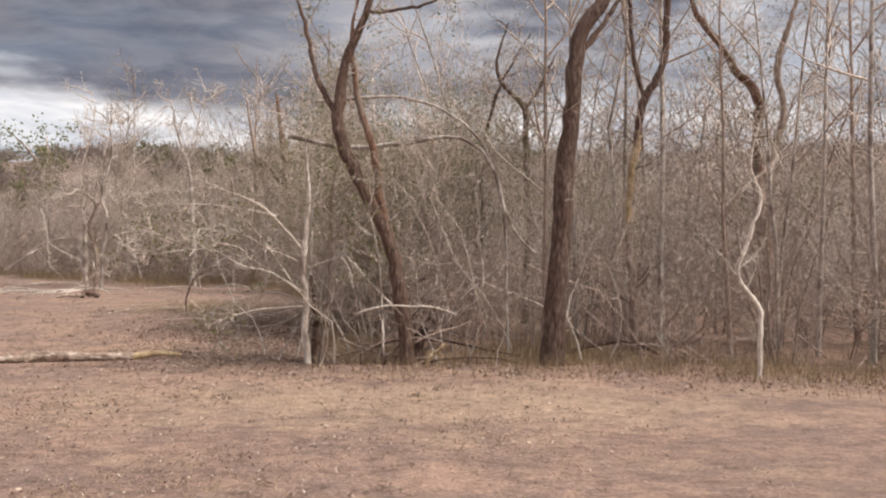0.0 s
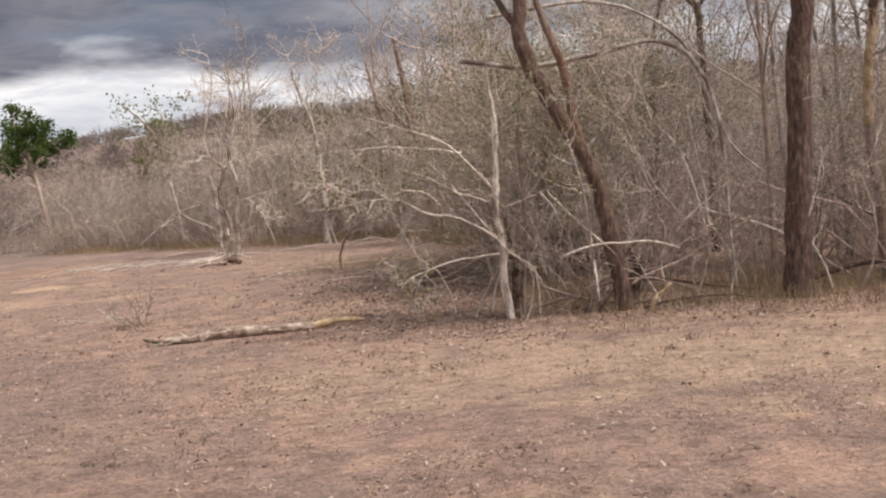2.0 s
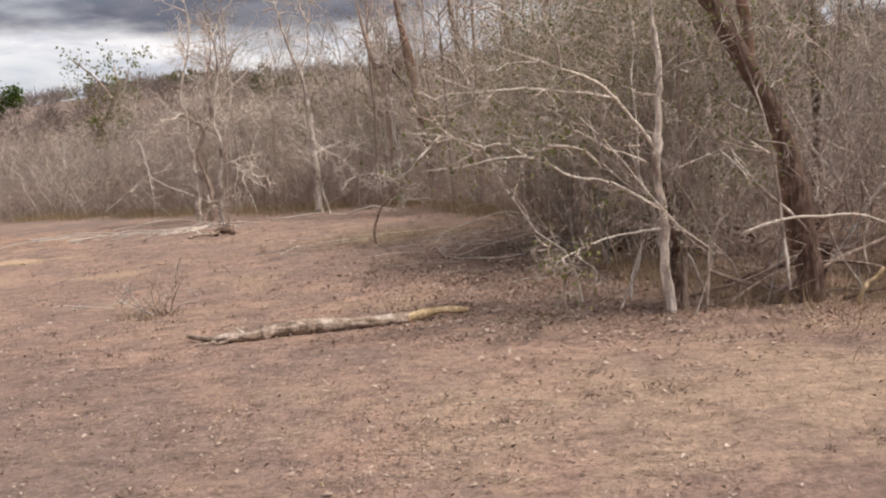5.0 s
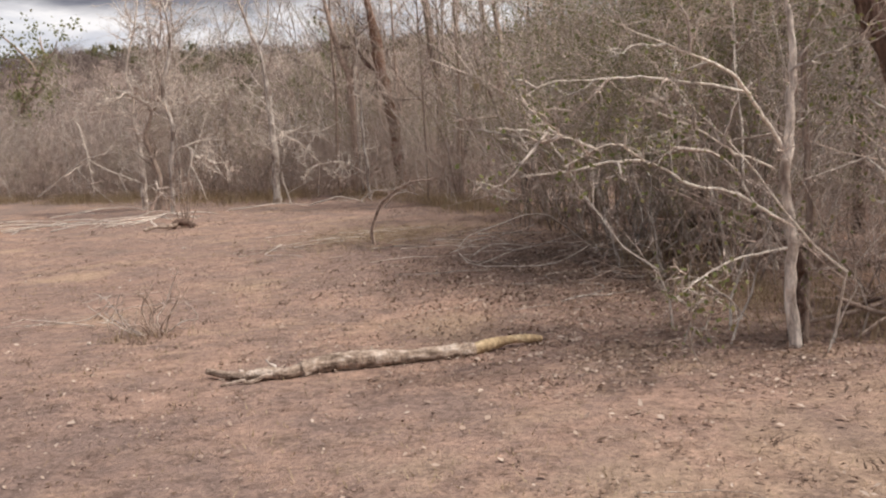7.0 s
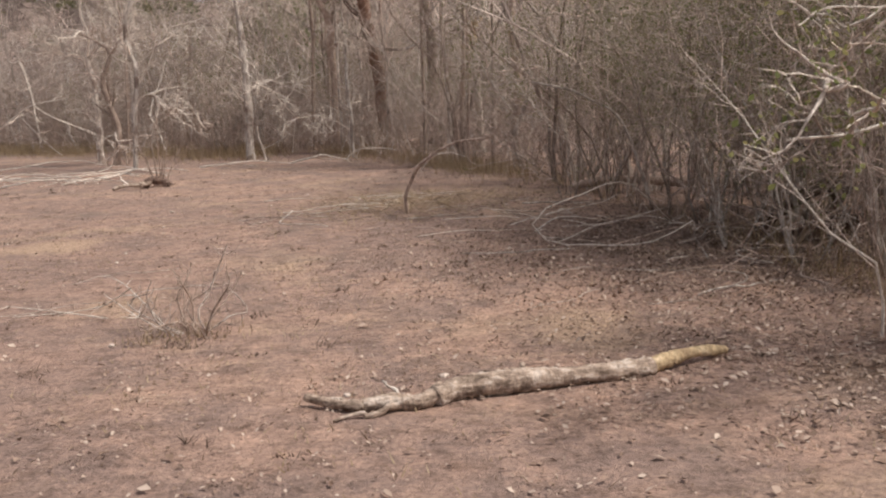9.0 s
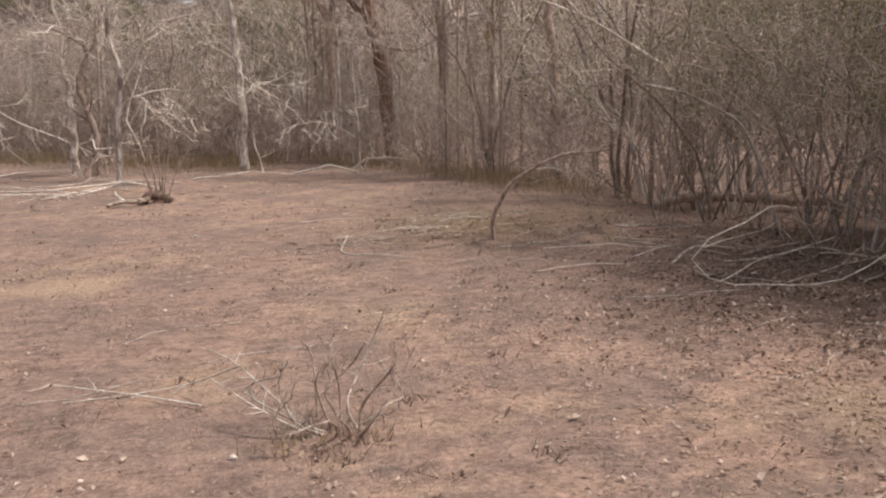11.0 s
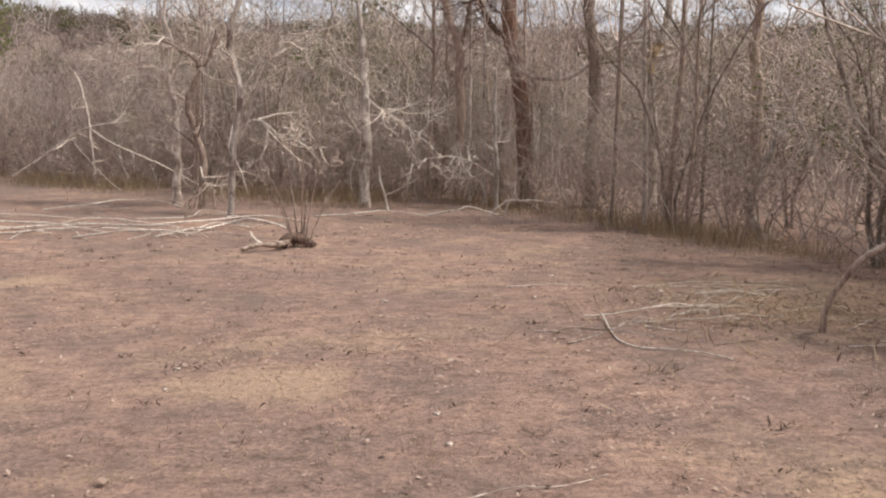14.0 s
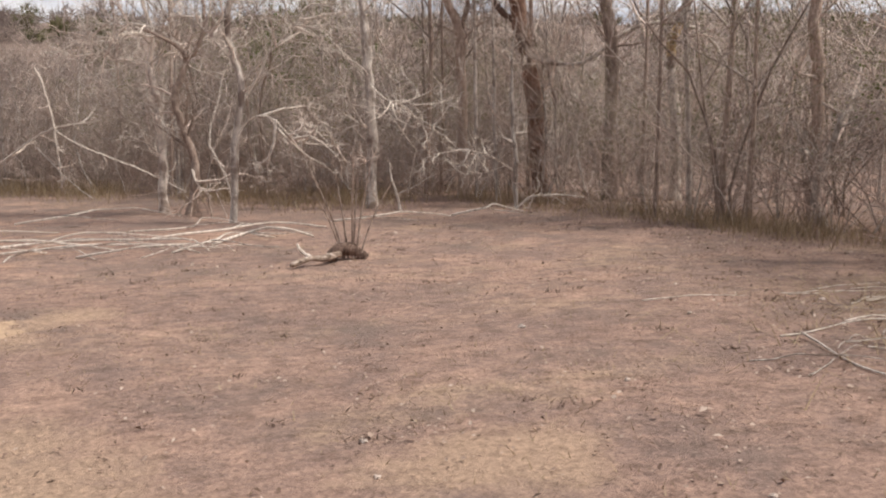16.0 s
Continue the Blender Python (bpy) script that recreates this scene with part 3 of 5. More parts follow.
def build_stuff_woods():
    # twiggy undergrowth between the trees
    pieces = []
    for q in range(6):
        trunk, limb, bran, twig = tree_lines(1.7, 5, 0.55 + 0.12 * q, 4, 4, 1, 0.15, 0.45, 0.26)
        tpl = merge([tubes(trunk[:, ::2], taper(len(trunk), 5, 0.010, 0.003), 3), tubes(limb[:, ::2], taper(len(limb), 3, 0.006, 0.002), 3), tubes(bran[:, ::4], taper(len(bran), 2, 0.004, 0.0018), 3)])
        pts = np.array(scatter_points(44, -24, 9, 8, 0.4, 0.3))
        pieces.append(spread_copies(tpl, pts, 0.45, 1.5))
    tagged(new("undergrowth", mesh_from("undergrowth", *merge(pieces), BARK_SCRUB)), "tangle of thin leafless brown undergrowth stems", "undergrowth", kind="stuff")
    # fine crossing twigs that close the wood
    pts = np.array(scatter_points(420, -24, 9, 9, 0.3, 0.5))
    c = np.column_stack([pts, ground_z(pts[:, 0], pts[:, 1]) + 0.15])
    high = 1.0 + 2.4 * rng.random(len(c))
    tagged(new("twig_tangle", mesh_from("twig_tangle", *sprays(c, 0.5 + 0.5 * rng.random(len(c)), high, 130, 0.34, 0.0028), TWIG_PALE, False)), "fine tangle of dry crossing twigs filling the wood", "twigs", kind="stuff")
    low = np.array(scatter_points(300, -30, 9, 12, 0.3, 0.2))
    c = np.column_stack([low, ground_z(low[:, 0], low[:, 1]) + 0.02])
    tagged(new("brown_thicket", mesh_from("brown_thicket", *sprays(c, 0.5 + 0.4 * rng.random(len(c)), 0.6 + 1.3 * rng.random(len(c)), 110, 0.30, 0.004), BARK_SCRUB, False)), "low thicket of brown twigs at the wood's foot", "twigs", kind="stuff")
    # trees deeper in
    pieces, pale, green = [], [], []
    for q in range(6):
        trunk, limb, bran, twig = tree_lines(3.9, 3, 0.35, 8, 4, 1, 0.1, 0.40, 0.2)
        tpl = merge([tubes(trunk[:, ::2], taper(len(trunk), 5, 0.03, 0.009), 3), tubes(limb[:, ::2], taper(len(limb), 3, 0.014, 0.006), 3), tubes(bran[:, ::4], taper(len(bran), 2, 0.008, 0.004), 3)])
        n = 70
        x = -60 + 86 * rng.random(n)
        y = edge(x) + 4 + 28 * rng.random(n)
        pts = np.stack([x, y], 1)
        lt = leaves(bran[rng.permutation(len(bran))[:60], 1], 0.028, 9, 0.22)
        patch = np.sin(x * 0.35 + q) + np.sin(y * 0.4 + x * 0.11)
        for sel, lo, hi in ((x < -13, 0.38, 0.72), ((x >= -13) & (x < -3), 0.65, 1.1), (x >= -3, 0.85, 1.5)):
            (pale if lo > 0.8 else pieces).append(spread_copies(tpl, pts[sel], lo, hi))
            if (sel & (patch > 0.5)).any():
                green.append(spread_copies(lt, pts[sel & (patch > 0.5)], lo, hi))
    tagged(new("far_woods", mesh_from("far_woods", *merge(pieces), BARK_FAR)), "leafless brown woodland behind the clearing", "woods", kind="stuff")
    tagged(new("pale_woods", mesh_from("pale_woods", *merge(pale), BARK_TWIG)), "leafless pale woodland behind the nearest trees", "woods", kind="stuff")
    k = 190
    x = -1.5 + 10 * rng.random(k)
    y = edge(x) + 1.5 + 11 * rng.random(k)
    c = np.column_stack([x, y, ground_z(x, y) + 0.2])
    tagged(new("pale_twig_tangle", mesh_from("pale_twig_tangle", *sprays(c, 0.6 + 0.5 * rng.random(k), 1.2 + 2.2 * rng.random(k), 130, 0.36, 0.0034), TWIG_PALE, False)), "fine tangle of pale twigs between the nearer trees", "twigs", kind="stuff")
    tagged(new("far_foliage", mesh_from("far_foliage", *merge(green), LEAF_OLIVE, False)), "thin olive leaves among the far woods", "foliage", kind="stuff")
    # scrub that covers the hill behind, finer near by and coarser far off
    for name, mat, label, n, share in (("hill_scrub", TWIG_HILL, "grey-brown leafless scrub covering the far hill", 2600, 1.0), ("hill_bushes", LEAF_DARK, "dull dark-green bushes among the scrub on the hill", 420, 0.55)):
        near_far = []
        for d0, d1, part_of, length, width in ((30, 60, 0.45, 0.5, 0.014), (60, 105, 0.3, 0.8, 0.030), (105, 185, 0.25, 1.3, 0.065)):
            k = int(n * part_of * (2.4 if share < 1 and d0 > 100 else 1))
            a, d = -1.15 + 1.75 * rng.random(k), np.sqrt(d0 * d0 + (d1 * d1 - d0 * d0) * rng.random(k))
            x, y = -5 + np.sin(a) * d, 4 + np.cos(a) * d
            ok = (y > edge(x) + 3) & (np.sin(x * 0.11 + 2 * np.sin(y * 0.05)) > 1 - 2.4 * share)
            x, y = x[ok], y[ok]
            c = np.column_stack([x, y, ground_z(x, y)])
            near_far.append(sprays(c, 0.9 + 0.9 * rng.random(len(c)), 1.1 + 1.3 * rng.random(len(c)), 85, length * (0.6 if share < 1 else 1), width * (2.5 if share < 1 else 1)))
        tagged(new(name, mesh_from(name, *merge(near_far), mat, False)), label, "scrub", kind="stuff")


build_stuff_woods()


# ---- single trees, stems and fallen wood with a shape of their own ----
def hero(name, at, label, category, limbs, per, per2, length, leaf=None, fat=1.0):
    """A plant with given stems and limbs (part, bark, first and last radius, line), and random branches and twigs on them."""
    gx, gy = at
    base = np.array([gx, gy, float(ground_z(gx, gy))])
    e = thing(name, tuple(base), label, category)
    lines = []
    for pn, wood, r0, r1, pts in limbs:
        pts = np.array(pts, float)
        if pn == "trunk" and pts[0, 2] < base[2] + 0.5:
            pts[0, 2] = ground_z(pts[0, 0], pts[0, 1]) - 0.06
        n = 34 if len(pts) > 4 else 18
        ln = crooked(resample(pts, n), min(0.028, max(0.010, 0.55 * r0)), 100 + len(lines))
        lines.append(ln)
        R = np.linspace(r0, r1, n)[None] * (1 + 0.10 * np.sin(np.linspace(0, 17, n) + 9 * rng.random())[None] * (rng.random((1, n)) * 0.6 + 0.4))
        if pn == "trunk" and r0 > 0.06:
            R[0, :3] *= (1.28, 1.12, 1.04)
        joined = any(np.linalg.norm(np.array(q[4][0]) - pts[-1]) < 0.05 for q in limbs)
        if pts[-1, 2] > 2.0 and not joined:
            R[0, -n // 3:] *= np.linspace(1, 0.3, len(R[0, -n // 3:]))
        sides = 14 if r0 > 0.05 else 7
        part(pn, mesh_from(pn, *tubes(ln[None] - base, R, sides, 0.085), wood), e)
    if per:
        bran = offshoots(lines, per, length, 7, 0.62, 0.22, 0.04, 0.3)
        side = offshoots(bran, per2, length * 0.45, 4, 0.6, 0.22, 0.02, 0.15) if per2 else []
        tips = bran[:, -1]
        for i in range(len(bran)):
            piece = [tubes(bran[i:i + 1] - base, taper(1, 7, fat * (0.0055 + 0.009 * rng.random()), fat * 0.0025), 4)]
            if per2:
                tw = side[i * per2:(i + 1) * per2]
                fine = offshoots(tw, 3, length * 0.22, 3, 0.6, 0.25, 0.0, 0.15)
                piece += [tubes(tw - base, taper(len(tw), 4, fat * 0.0042, fat * 0.002), 3), tubes(fine - base, taper(len(fine), 3, fat * 0.003, fat * 0.0014), 3)]
            part("branch", mesh_from("branch", *merge(piece), limbs[-1][1] if rng.random() < 0.65 else BARK_TWIG), e)
        if leaf:
            pick = side.reshape(-1, 3)
            pick = pick[rng.permutation(len(pick))[:330]] - base
            tagged(part("foliage", mesh_from("foliage", *leaves(pick, 0.034, 4, 0.06), leaf, False), e, "sparse olive leaves"), kind="stuff")
    return e


hero("tree", (0.78, 10.75), "tall tree with a thick dark reddish-brown trunk", "tree", [
    ("trunk", BARK_DARK, 0.1266, 0.0799, [(0.8, 10.75, 0.1), (0.86, 10.75, 0.96), (0.89, 10.75, 1.75), (0.96, 10.76, 2.55), (1.05, 10.76, 3.41), (1.11, 10.76, 4.0), (1.38, 10.78, 4.4), (1.51, 10.78, 4.86), (1.47, 10.78, 5.72)]),
    ("limb", BARK_DARK, 0.04, 0.0167, [(1.13, 10.77, 3.77), (1.29, 10.87, 3.96), (1.57, 10.98, 4.35), (1.85, 11.1, 4.82)]),
    ("limb", BARK_DARK, 0.04, 0.0133, [(1.47, 10.78, 4.8), (2.05, 11.06, 5.35), (2.57, 11.33, 6.13)]),
    ("limb", BARK_DARK, 0.0333, 0.01, [(1.44, 10.78, 4.99), (0.99, 10.56, 5.51), (0.65, 10.34, 6.13)]),
], 5, 4, 0.9)

hero("leaning_tree", (-0.9, 10.75), "leaning tree with a crooked dark brown trunk", "tree", [
    ("trunk", BARK_DARK, 0.088, 0.060, [(-0.88, 10.75, 0.48), (-0.95, 10.75, 0.81), (-1.1, 10.74, 1.41), (-1.33, 10.73, 2.01), (-1.57, 10.72, 2.48), (-1.71, 10.71, 2.94), (-1.65, 10.72, 3.67), (-1.44, 10.73, 4.14), (-1.34, 10.73, 4.41), (-1.18, 10.74, 5.01)]),
    ("trunk", BARK_RED, 0.058, 0.036, [(-0.86, 10.95, 0.2), (-1.05, 10.95, 1.21), (-1.21, 10.95, 1.88), (-1.31, 10.95, 2.57), (-1.48, 10.95, 3.26), (-1.6, 10.95, 3.95), (-1.47, 10.95, 4.6)]),
    ("limb", BARK_DARK, 0.0367, 0.0133, [(-1.7, 10.72, 3.01), (-1.99, 10.84, 3.56), (-2.16, 10.96, 4.27), (-2.46, 11.08, 5.06)]),
    ("limb", BARK_DARK, 0.0233, 0.01, [(-1.37, 10.73, 4.27), (-1.03, 10.64, 4.25), (-0.63, 10.56, 4.32), (-0.17, 10.48, 4.59)]),
    ("limb", BARK_PALE, 0.014, 0.0073, [(-1.14, 10.49, 0.26), (-1.18, 10.54, 0.96), (-1.25, 10.58, 1.61), (-1.42, 10.63, 2.2)]),
], 5, 4, 0.9, LEAF_OLIVE)

hero("branching_tree", (-2.05, 10.6), "small bare tree with long pale whitish branches", "tree", [
    ("trunk", BARK_PALE, 0.0423, 0.0202, [(-2.04, 10.6, 0.13), (-2.07, 10.6, 0.49), (-2.08, 10.6, 0.8), (-2.1, 10.6, 1.33), (-2.05, 10.6, 1.88), (-2.06, 10.6, 2.43), (-2.08, 10.6, 2.96)]),
    ("trunk", BARK_DARK, 0.055, 0.02, [(-1.97, 10.7, 0.1), (-2.0, 10.72, 0.35), (-1.96, 10.74, 0.6), (-1.99, 10.75, 0.85), (-2.02, 10.72, 1.15)]),
    ("trunk", BARK_GREY, 0.0302, 0.0161, [(-1.92, 10.75, 0.13), (-1.87, 10.82, 0.72), (-1.8, 10.88, 1.3), (-1.83, 10.94, 2.0), (-1.74, 11.0, 2.77)]),
    ("limb", BARK_WHITE, 0.0131, 0.0058, [(-2.09, 10.6, 0.97), (-2.46, 10.5, 1.19), (-2.75, 10.41, 1.25), (-3.05, 10.31, 1.43), (-3.29, 10.21, 1.45), (-3.62, 10.12, 1.42), (-3.9, 10.02, 1.41)]),
    ("limb", BARK_WHITE, 0.0073, 0.0044, [(-3.07, 10.23, 1.43), (-3.26, 10.16, 1.54), (-3.41, 10.1, 1.55), (-3.63, 10.03, 1.45)]),
    ("limb", BARK_WHITE, 0.0058, 0.0029, [(-3.07, 10.23, 1.43), (-2.93, 10.09, 1.55)]),
    ("limb", BARK_WHITE, 0.0145, 0.0044, [(-2.1, 10.6, 1.45), (-2.27, 10.5, 1.67), (-2.41, 10.39, 1.86), (-2.55, 10.29, 1.99), (-2.89, 10.19, 2.11), (-3.38, 10.08, 2.34)]),
    ("limb", BARK_WHITE, 0.0102, 0.0036, [(-2.38, 10.49, 1.85), (-2.66, 10.41, 1.91), (-2.93, 10.33, 1.95), (-3.26, 10.24, 1.98), (-3.67, 10.15, 1.97), (-3.84, 10.07, 1.89)]),
    ("limb", BARK_WHITE, 0.0087, 0.0044, [(-2.15, 10.6, 1.32), (-2.46, 10.49, 1.46), (-2.73, 10.39, 1.61), (-3.0, 10.29, 1.75)]),
    ("limb", BARK_WHITE, 0.0102, 0.0044, [(-2.08, 10.6, 0.8), (-2.48, 10.36, 0.79), (-2.77, 10.12, 0.74), (-3.04, 9.88, 0.62)]),
    ("limb", BARK_WHITE, 0.0058, 0.0029, [(-2.76, 10.14, 0.73), (-2.83, 10.01, 0.65), (-2.92, 9.89, 0.55)]),
    ("limb", BARK_WHITE, 0.0058, 0.0029, [(-3.44, 10.08, 1.56), (-3.55, 10.04, 1.61), (-3.76, 10.01, 1.66), (-4.03, 9.97, 1.71)]),
    ("limb", BARK_PALE, 0.0087, 0.0036, [(-2.02, 10.6, 1.21), (-1.95, 10.5, 1.29), (-1.55, 10.41, 1.43), (-1.38, 10.31, 1.48)]),
    ("limb", BARK_PALE, 0.0087, 0.0036, [(-2.06, 10.6, 1.97), (-1.88, 10.47, 2.06), (-1.55, 10.34, 2.15), (-1.37, 10.21, 2.3)]),
], 4, 4, 0.5, LEAF_OLIVE)

hero("vine", (-1.0, 11.3), "arching woody vine hanging between the trees", "vine", [
    ("stem", BARK_PALE, 0.0315, 0.0175, [(-2.42, 11.24, 2.87), (-1.93, 11.26, 2.75), (-1.51, 11.28, 2.72), (-0.95, 11.3, 2.77), (-0.46, 11.32, 2.86), (-0.14, 11.34, 2.78), (0.12, 11.35, 2.46), (0.24, 11.35, 2.04), (0.28, 11.36, 1.41), (0.32, 11.36, 0.08)]),
    ("stem", BARK_PALE, 0.021, 0.014, [(-2.11, 11.45, 3.33), (-1.25, 11.49, 3.39), (-0.82, 11.51, 3.33), (-0.4, 11.53, 3.16), (0.03, 11.55, 2.73), (0.36, 11.56, 1.77), (0.68, 11.57, 1.41)]),
], 1, 0, 0.3)

hero("tree", (1.98, 11.75), "slender tree with bark stripped to yellow wood", "tree", [
    ("trunk", BARK_GREY, 0.0552, 0.0479, [(1.93, 11.75, 0.05), (1.89, 11.75, 0.63), (1.86, 11.74, 1.2), (1.85, 11.74, 1.78)]),
    ("stripped_wood", WOOD_YELLOW, 0.0479, 0.0515, [(1.85, 11.74, 1.78), (1.87, 11.75, 2.14), (1.93, 11.75, 2.57), (1.97, 11.75, 3.0)]),
    ("trunk", BARK_DARK, 0.0515, 0.0368, [(1.97, 11.75, 3.0), (2.01, 11.75, 3.22), (2.06, 11.75, 3.45), (2.26, 11.76, 3.8), (2.38, 11.77, 4.05), (2.35, 11.77, 4.66), (2.39, 11.77, 5.52)]),
    ("limb", BARK_DARK, 0.0331, 0.0184, [(2.04, 11.75, 3.42), (1.9, 11.85, 4.03), (1.87, 11.95, 4.71), (1.72, 12.04, 5.48)]),
], 5, 4, 0.8)

hero("tree", (3.9, 13.2), "forked brown tree with ascending limbs", "tree", [
    ("trunk", BARK_GREY, 0.1021, 0.0851, [(3.99, 13.2, 0.01), (3.96, 13.2, 1.66), (3.9, 13.2, 2.54)]),
    ("limb", BARK_RED, 0.0766, 0.034, [(3.9, 13.2, 2.54), (3.87, 13.2, 3.59), (3.57, 13.19, 4.07), (3.24, 13.17, 4.55), (2.93, 13.16, 5.07), (2.67, 13.15, 5.75)]),
    ("limb", BARK_GREY, 0.0595, 0.0298, [(3.98, 13.2, 2.46), (4.27, 13.27, 3.44), (4.28, 13.32, 4.25), (4.5, 13.38, 5.08), (4.67, 13.43, 5.83)]),
    ("limb", BARK_PALE, 0.0255, 0.0128, [(3.94, 13.2, 1.82), (4.19, 13.11, 2.26), (4.71, 13.04, 1.94)]),
    ("limb", BARK_WHITE, 0.0213, 0.0128, [(4.19, 13.01, 2.61), (3.99, 13.0, 3.0), (3.59, 12.99, 3.4)]),
], 8, 4, 0.8, LEAF_OLIVE)

hero("sapling", (2.95, 9.95), "thin crooked sapling with a white stem", "sapling", [
    ("trunk", BARK_WHITE, 0.0289, 0.016, [(2.97, 9.95, 0.07), (2.97, 9.95, 0.77), (2.83, 9.94, 1.01), (2.73, 9.94, 1.26), (2.87, 9.95, 1.68), (2.97, 9.95, 2.04), (2.87, 9.95, 2.41), (2.99, 9.95, 2.95)]),
], 9, 4, 0.45)

hero("tree", (1.2, 16.0), "dark twisted tree deep in the wood", "tree", [
    ("trunk", BARK_DARK, 0.0694, 0.0446, [(0.75, 15.98, 0.3), (0.76, 15.98, 1.87), (0.73, 15.98, 3.5), (0.7, 15.98, 3.94), (0.36, 15.96, 4.31), (0.23, 15.96, 4.73), (0.43, 15.97, 5.41)]),
    ("limb", BARK_DARK, 0.0397, 0.0198, [(0.71, 15.98, 3.89), (1.02, 15.99, 4.32), (1.27, 16.0, 4.93)]),
    ("limb", BARK_DARK, 0.0446, 0.0297, [(-0.04, 16.25, 0.87), (-0.02, 16.25, 1.98), (0.01, 16.25, 3.08), (0.16, 16.26, 3.98), (0.41, 16.27, 4.59), (0.84, 16.28, 5.29)]),
], 6, 4, 0.8)

hero("tree", (-12.2, 27.0), "pale bare tree with a spreading whitish crown", "tree", [
    ("trunk", BARK_PALE, 0.0796, 0.0515, [(-11.93, 26.95, 0.14), (-11.93, 26.95, 0.98), (-11.92, 26.95, 1.43), (-11.98, 26.96, 2.3), (-12.09, 26.98, 2.64)]),
    ("limb", BARK_WHITE, 0.0184, 0.0092, [(-12.06, 26.98, 2.57), (-11.69, 26.74, 2.97), (-12.16, 26.65, 3.19), (-12.88, 26.61, 3.16)]),
    ("limb", BARK_WHITE, 0.0184, 0.0092, [(-11.99, 26.96, 2.43), (-11.81, 26.93, 2.73), (-11.45, 26.87, 2.88), (-11.02, 26.8, 3.06)]),
    ("limb", BARK_WHITE, 0.0161, 0.0092, [(-12.07, 26.98, 2.6), (-12.46, 27.04, 2.65), (-12.75, 27.09, 2.82)]),
    ("limb", BARK_WHITE, 0.0328, 0.0187, [(-12.06, 26.98, 2.56), (-11.96, 26.96, 3.07), (-12.1, 26.98, 3.58), (-11.89, 26.95, 4.33), (-11.63, 26.9, 5.23), (-11.71, 26.92, 6.12)]),
], 9, 5, 1.15, fat=1.7)

hero("tree", (-10.9, 25.4), "bare pale tree with a forked crown", "tree", [
    ("trunk", BARK_PALE, 0.0581, 0.0332, [(-10.79, 25.38, 0.19), (-10.72, 25.37, 1.03), (-10.72, 25.37, 1.43), (-10.59, 25.35, 2.22), (-10.7, 25.37, 2.61), (-10.76, 25.38, 3.08), (-10.58, 25.34, 3.69), (-10.46, 25.32, 4.44), (-10.62, 25.35, 5.33)]),
    ("limb", BARK_WHITE, 0.0142, 0.0061, [(-10.6, 25.35, 2.22), (-10.23, 25.15, 2.6), (-9.88, 24.95, 2.89), (-9.68, 24.78, 3.24)]),
    ("limb", BARK_WHITE, 0.0122, 0.0061, [(-10.72, 25.37, 2.58), (-11.0, 25.42, 2.93), (-11.22, 25.46, 3.16)]),
    ("limb", BARK_WHITE, 0.0142, 0.0081, [(-10.74, 25.37, 1.36), (-10.5, 25.25, 1.73), (-10.19, 25.12, 1.74), (-9.93, 24.99, 1.49), (-9.7, 24.87, 1.39), (-9.2, 24.7, 1.38)]),
], 9, 5, 1.0, fat=1.7)

hero("tree", (-11.7, 26.6), "grey-brown crooked tree at the edge of the wood", "tree", [
    ("trunk", BARK_GREY, 0.0681, 0.0409, [(-11.52, 26.57, 0.16), (-11.39, 26.55, 0.82), (-11.51, 26.57, 1.51), (-11.65, 26.59, 2.03), (-11.46, 26.56, 2.7), (-11.75, 26.61, 2.99), (-12.08, 26.67, 3.12)]),
    ("limb", BARK_WHITE, 0.0178, 0.0111, [(-11.41, 26.35, 1.0), (-11.33, 26.28, 0.79), (-11.13, 26.2, 0.58)]),
    ("limb", BARK_GREY, 0.0318, 0.0136, [(-11.47, 26.56, 2.68), (-11.3, 26.53, 2.76), (-11.15, 26.51, 3.2), (-11.16, 26.51, 3.86), (-10.98, 26.48, 4.75), (-11.05, 26.49, 5.39)]),
], 9, 5, 1.0, fat=1.7)

hero("tree", (-8.7, 26.9), "pale tall trunk with peeling bark", "tree", [
    ("trunk", BARK_PALE, 0.0925, 0.074, [(-8.65, 26.89, 0.09), (-8.64, 26.89, 0.92), (-8.65, 26.89, 2.28), (-8.7, 26.9, 3.08), (-8.73, 26.9, 3.6), (-8.8, 26.92, 4.12)]),
    ("limb", BARK_PALE, 0.0416, 0.0231, [(-8.76, 26.91, 3.86), (-8.97, 26.95, 4.38), (-9.13, 26.97, 4.98), (-9.36, 27.01, 5.91)]),
    ("limb", BARK_WHITE, 0.0227, 0.0113, [(-8.79, 26.92, 4.04), (-8.53, 26.87, 4.55), (-8.47, 26.86, 5.15), (-8.24, 26.82, 6.07)]),
    ("limb", BARK_WHITE, 0.0136, 0.0068, [(-8.64, 26.79, 2.27), (-8.27, 26.52, 1.91), (-7.52, 26.19, 1.53)]),
], 9, 5, 1.15, fat=1.7)

hero("snag", (-8.28, 26.4), "broken white barkless dead stem", "snag", [
    ("stem", BARK_WHITE, 0.0264, 0.0132, [(-8.23, 26.39, 0.19), (-8.29, 26.4, 0.47), (-8.37, 26.42, 0.76), (-8.39, 26.42, 1.04)]),
    ("stem", BARK_WHITE, 0.011, 0.0066, [(-8.29, 26.4, 0.53), (-7.91, 26.34, 0.71), (-7.69, 26.3, 0.88)]),
], 0, 0, 0.3, fat=1.7)

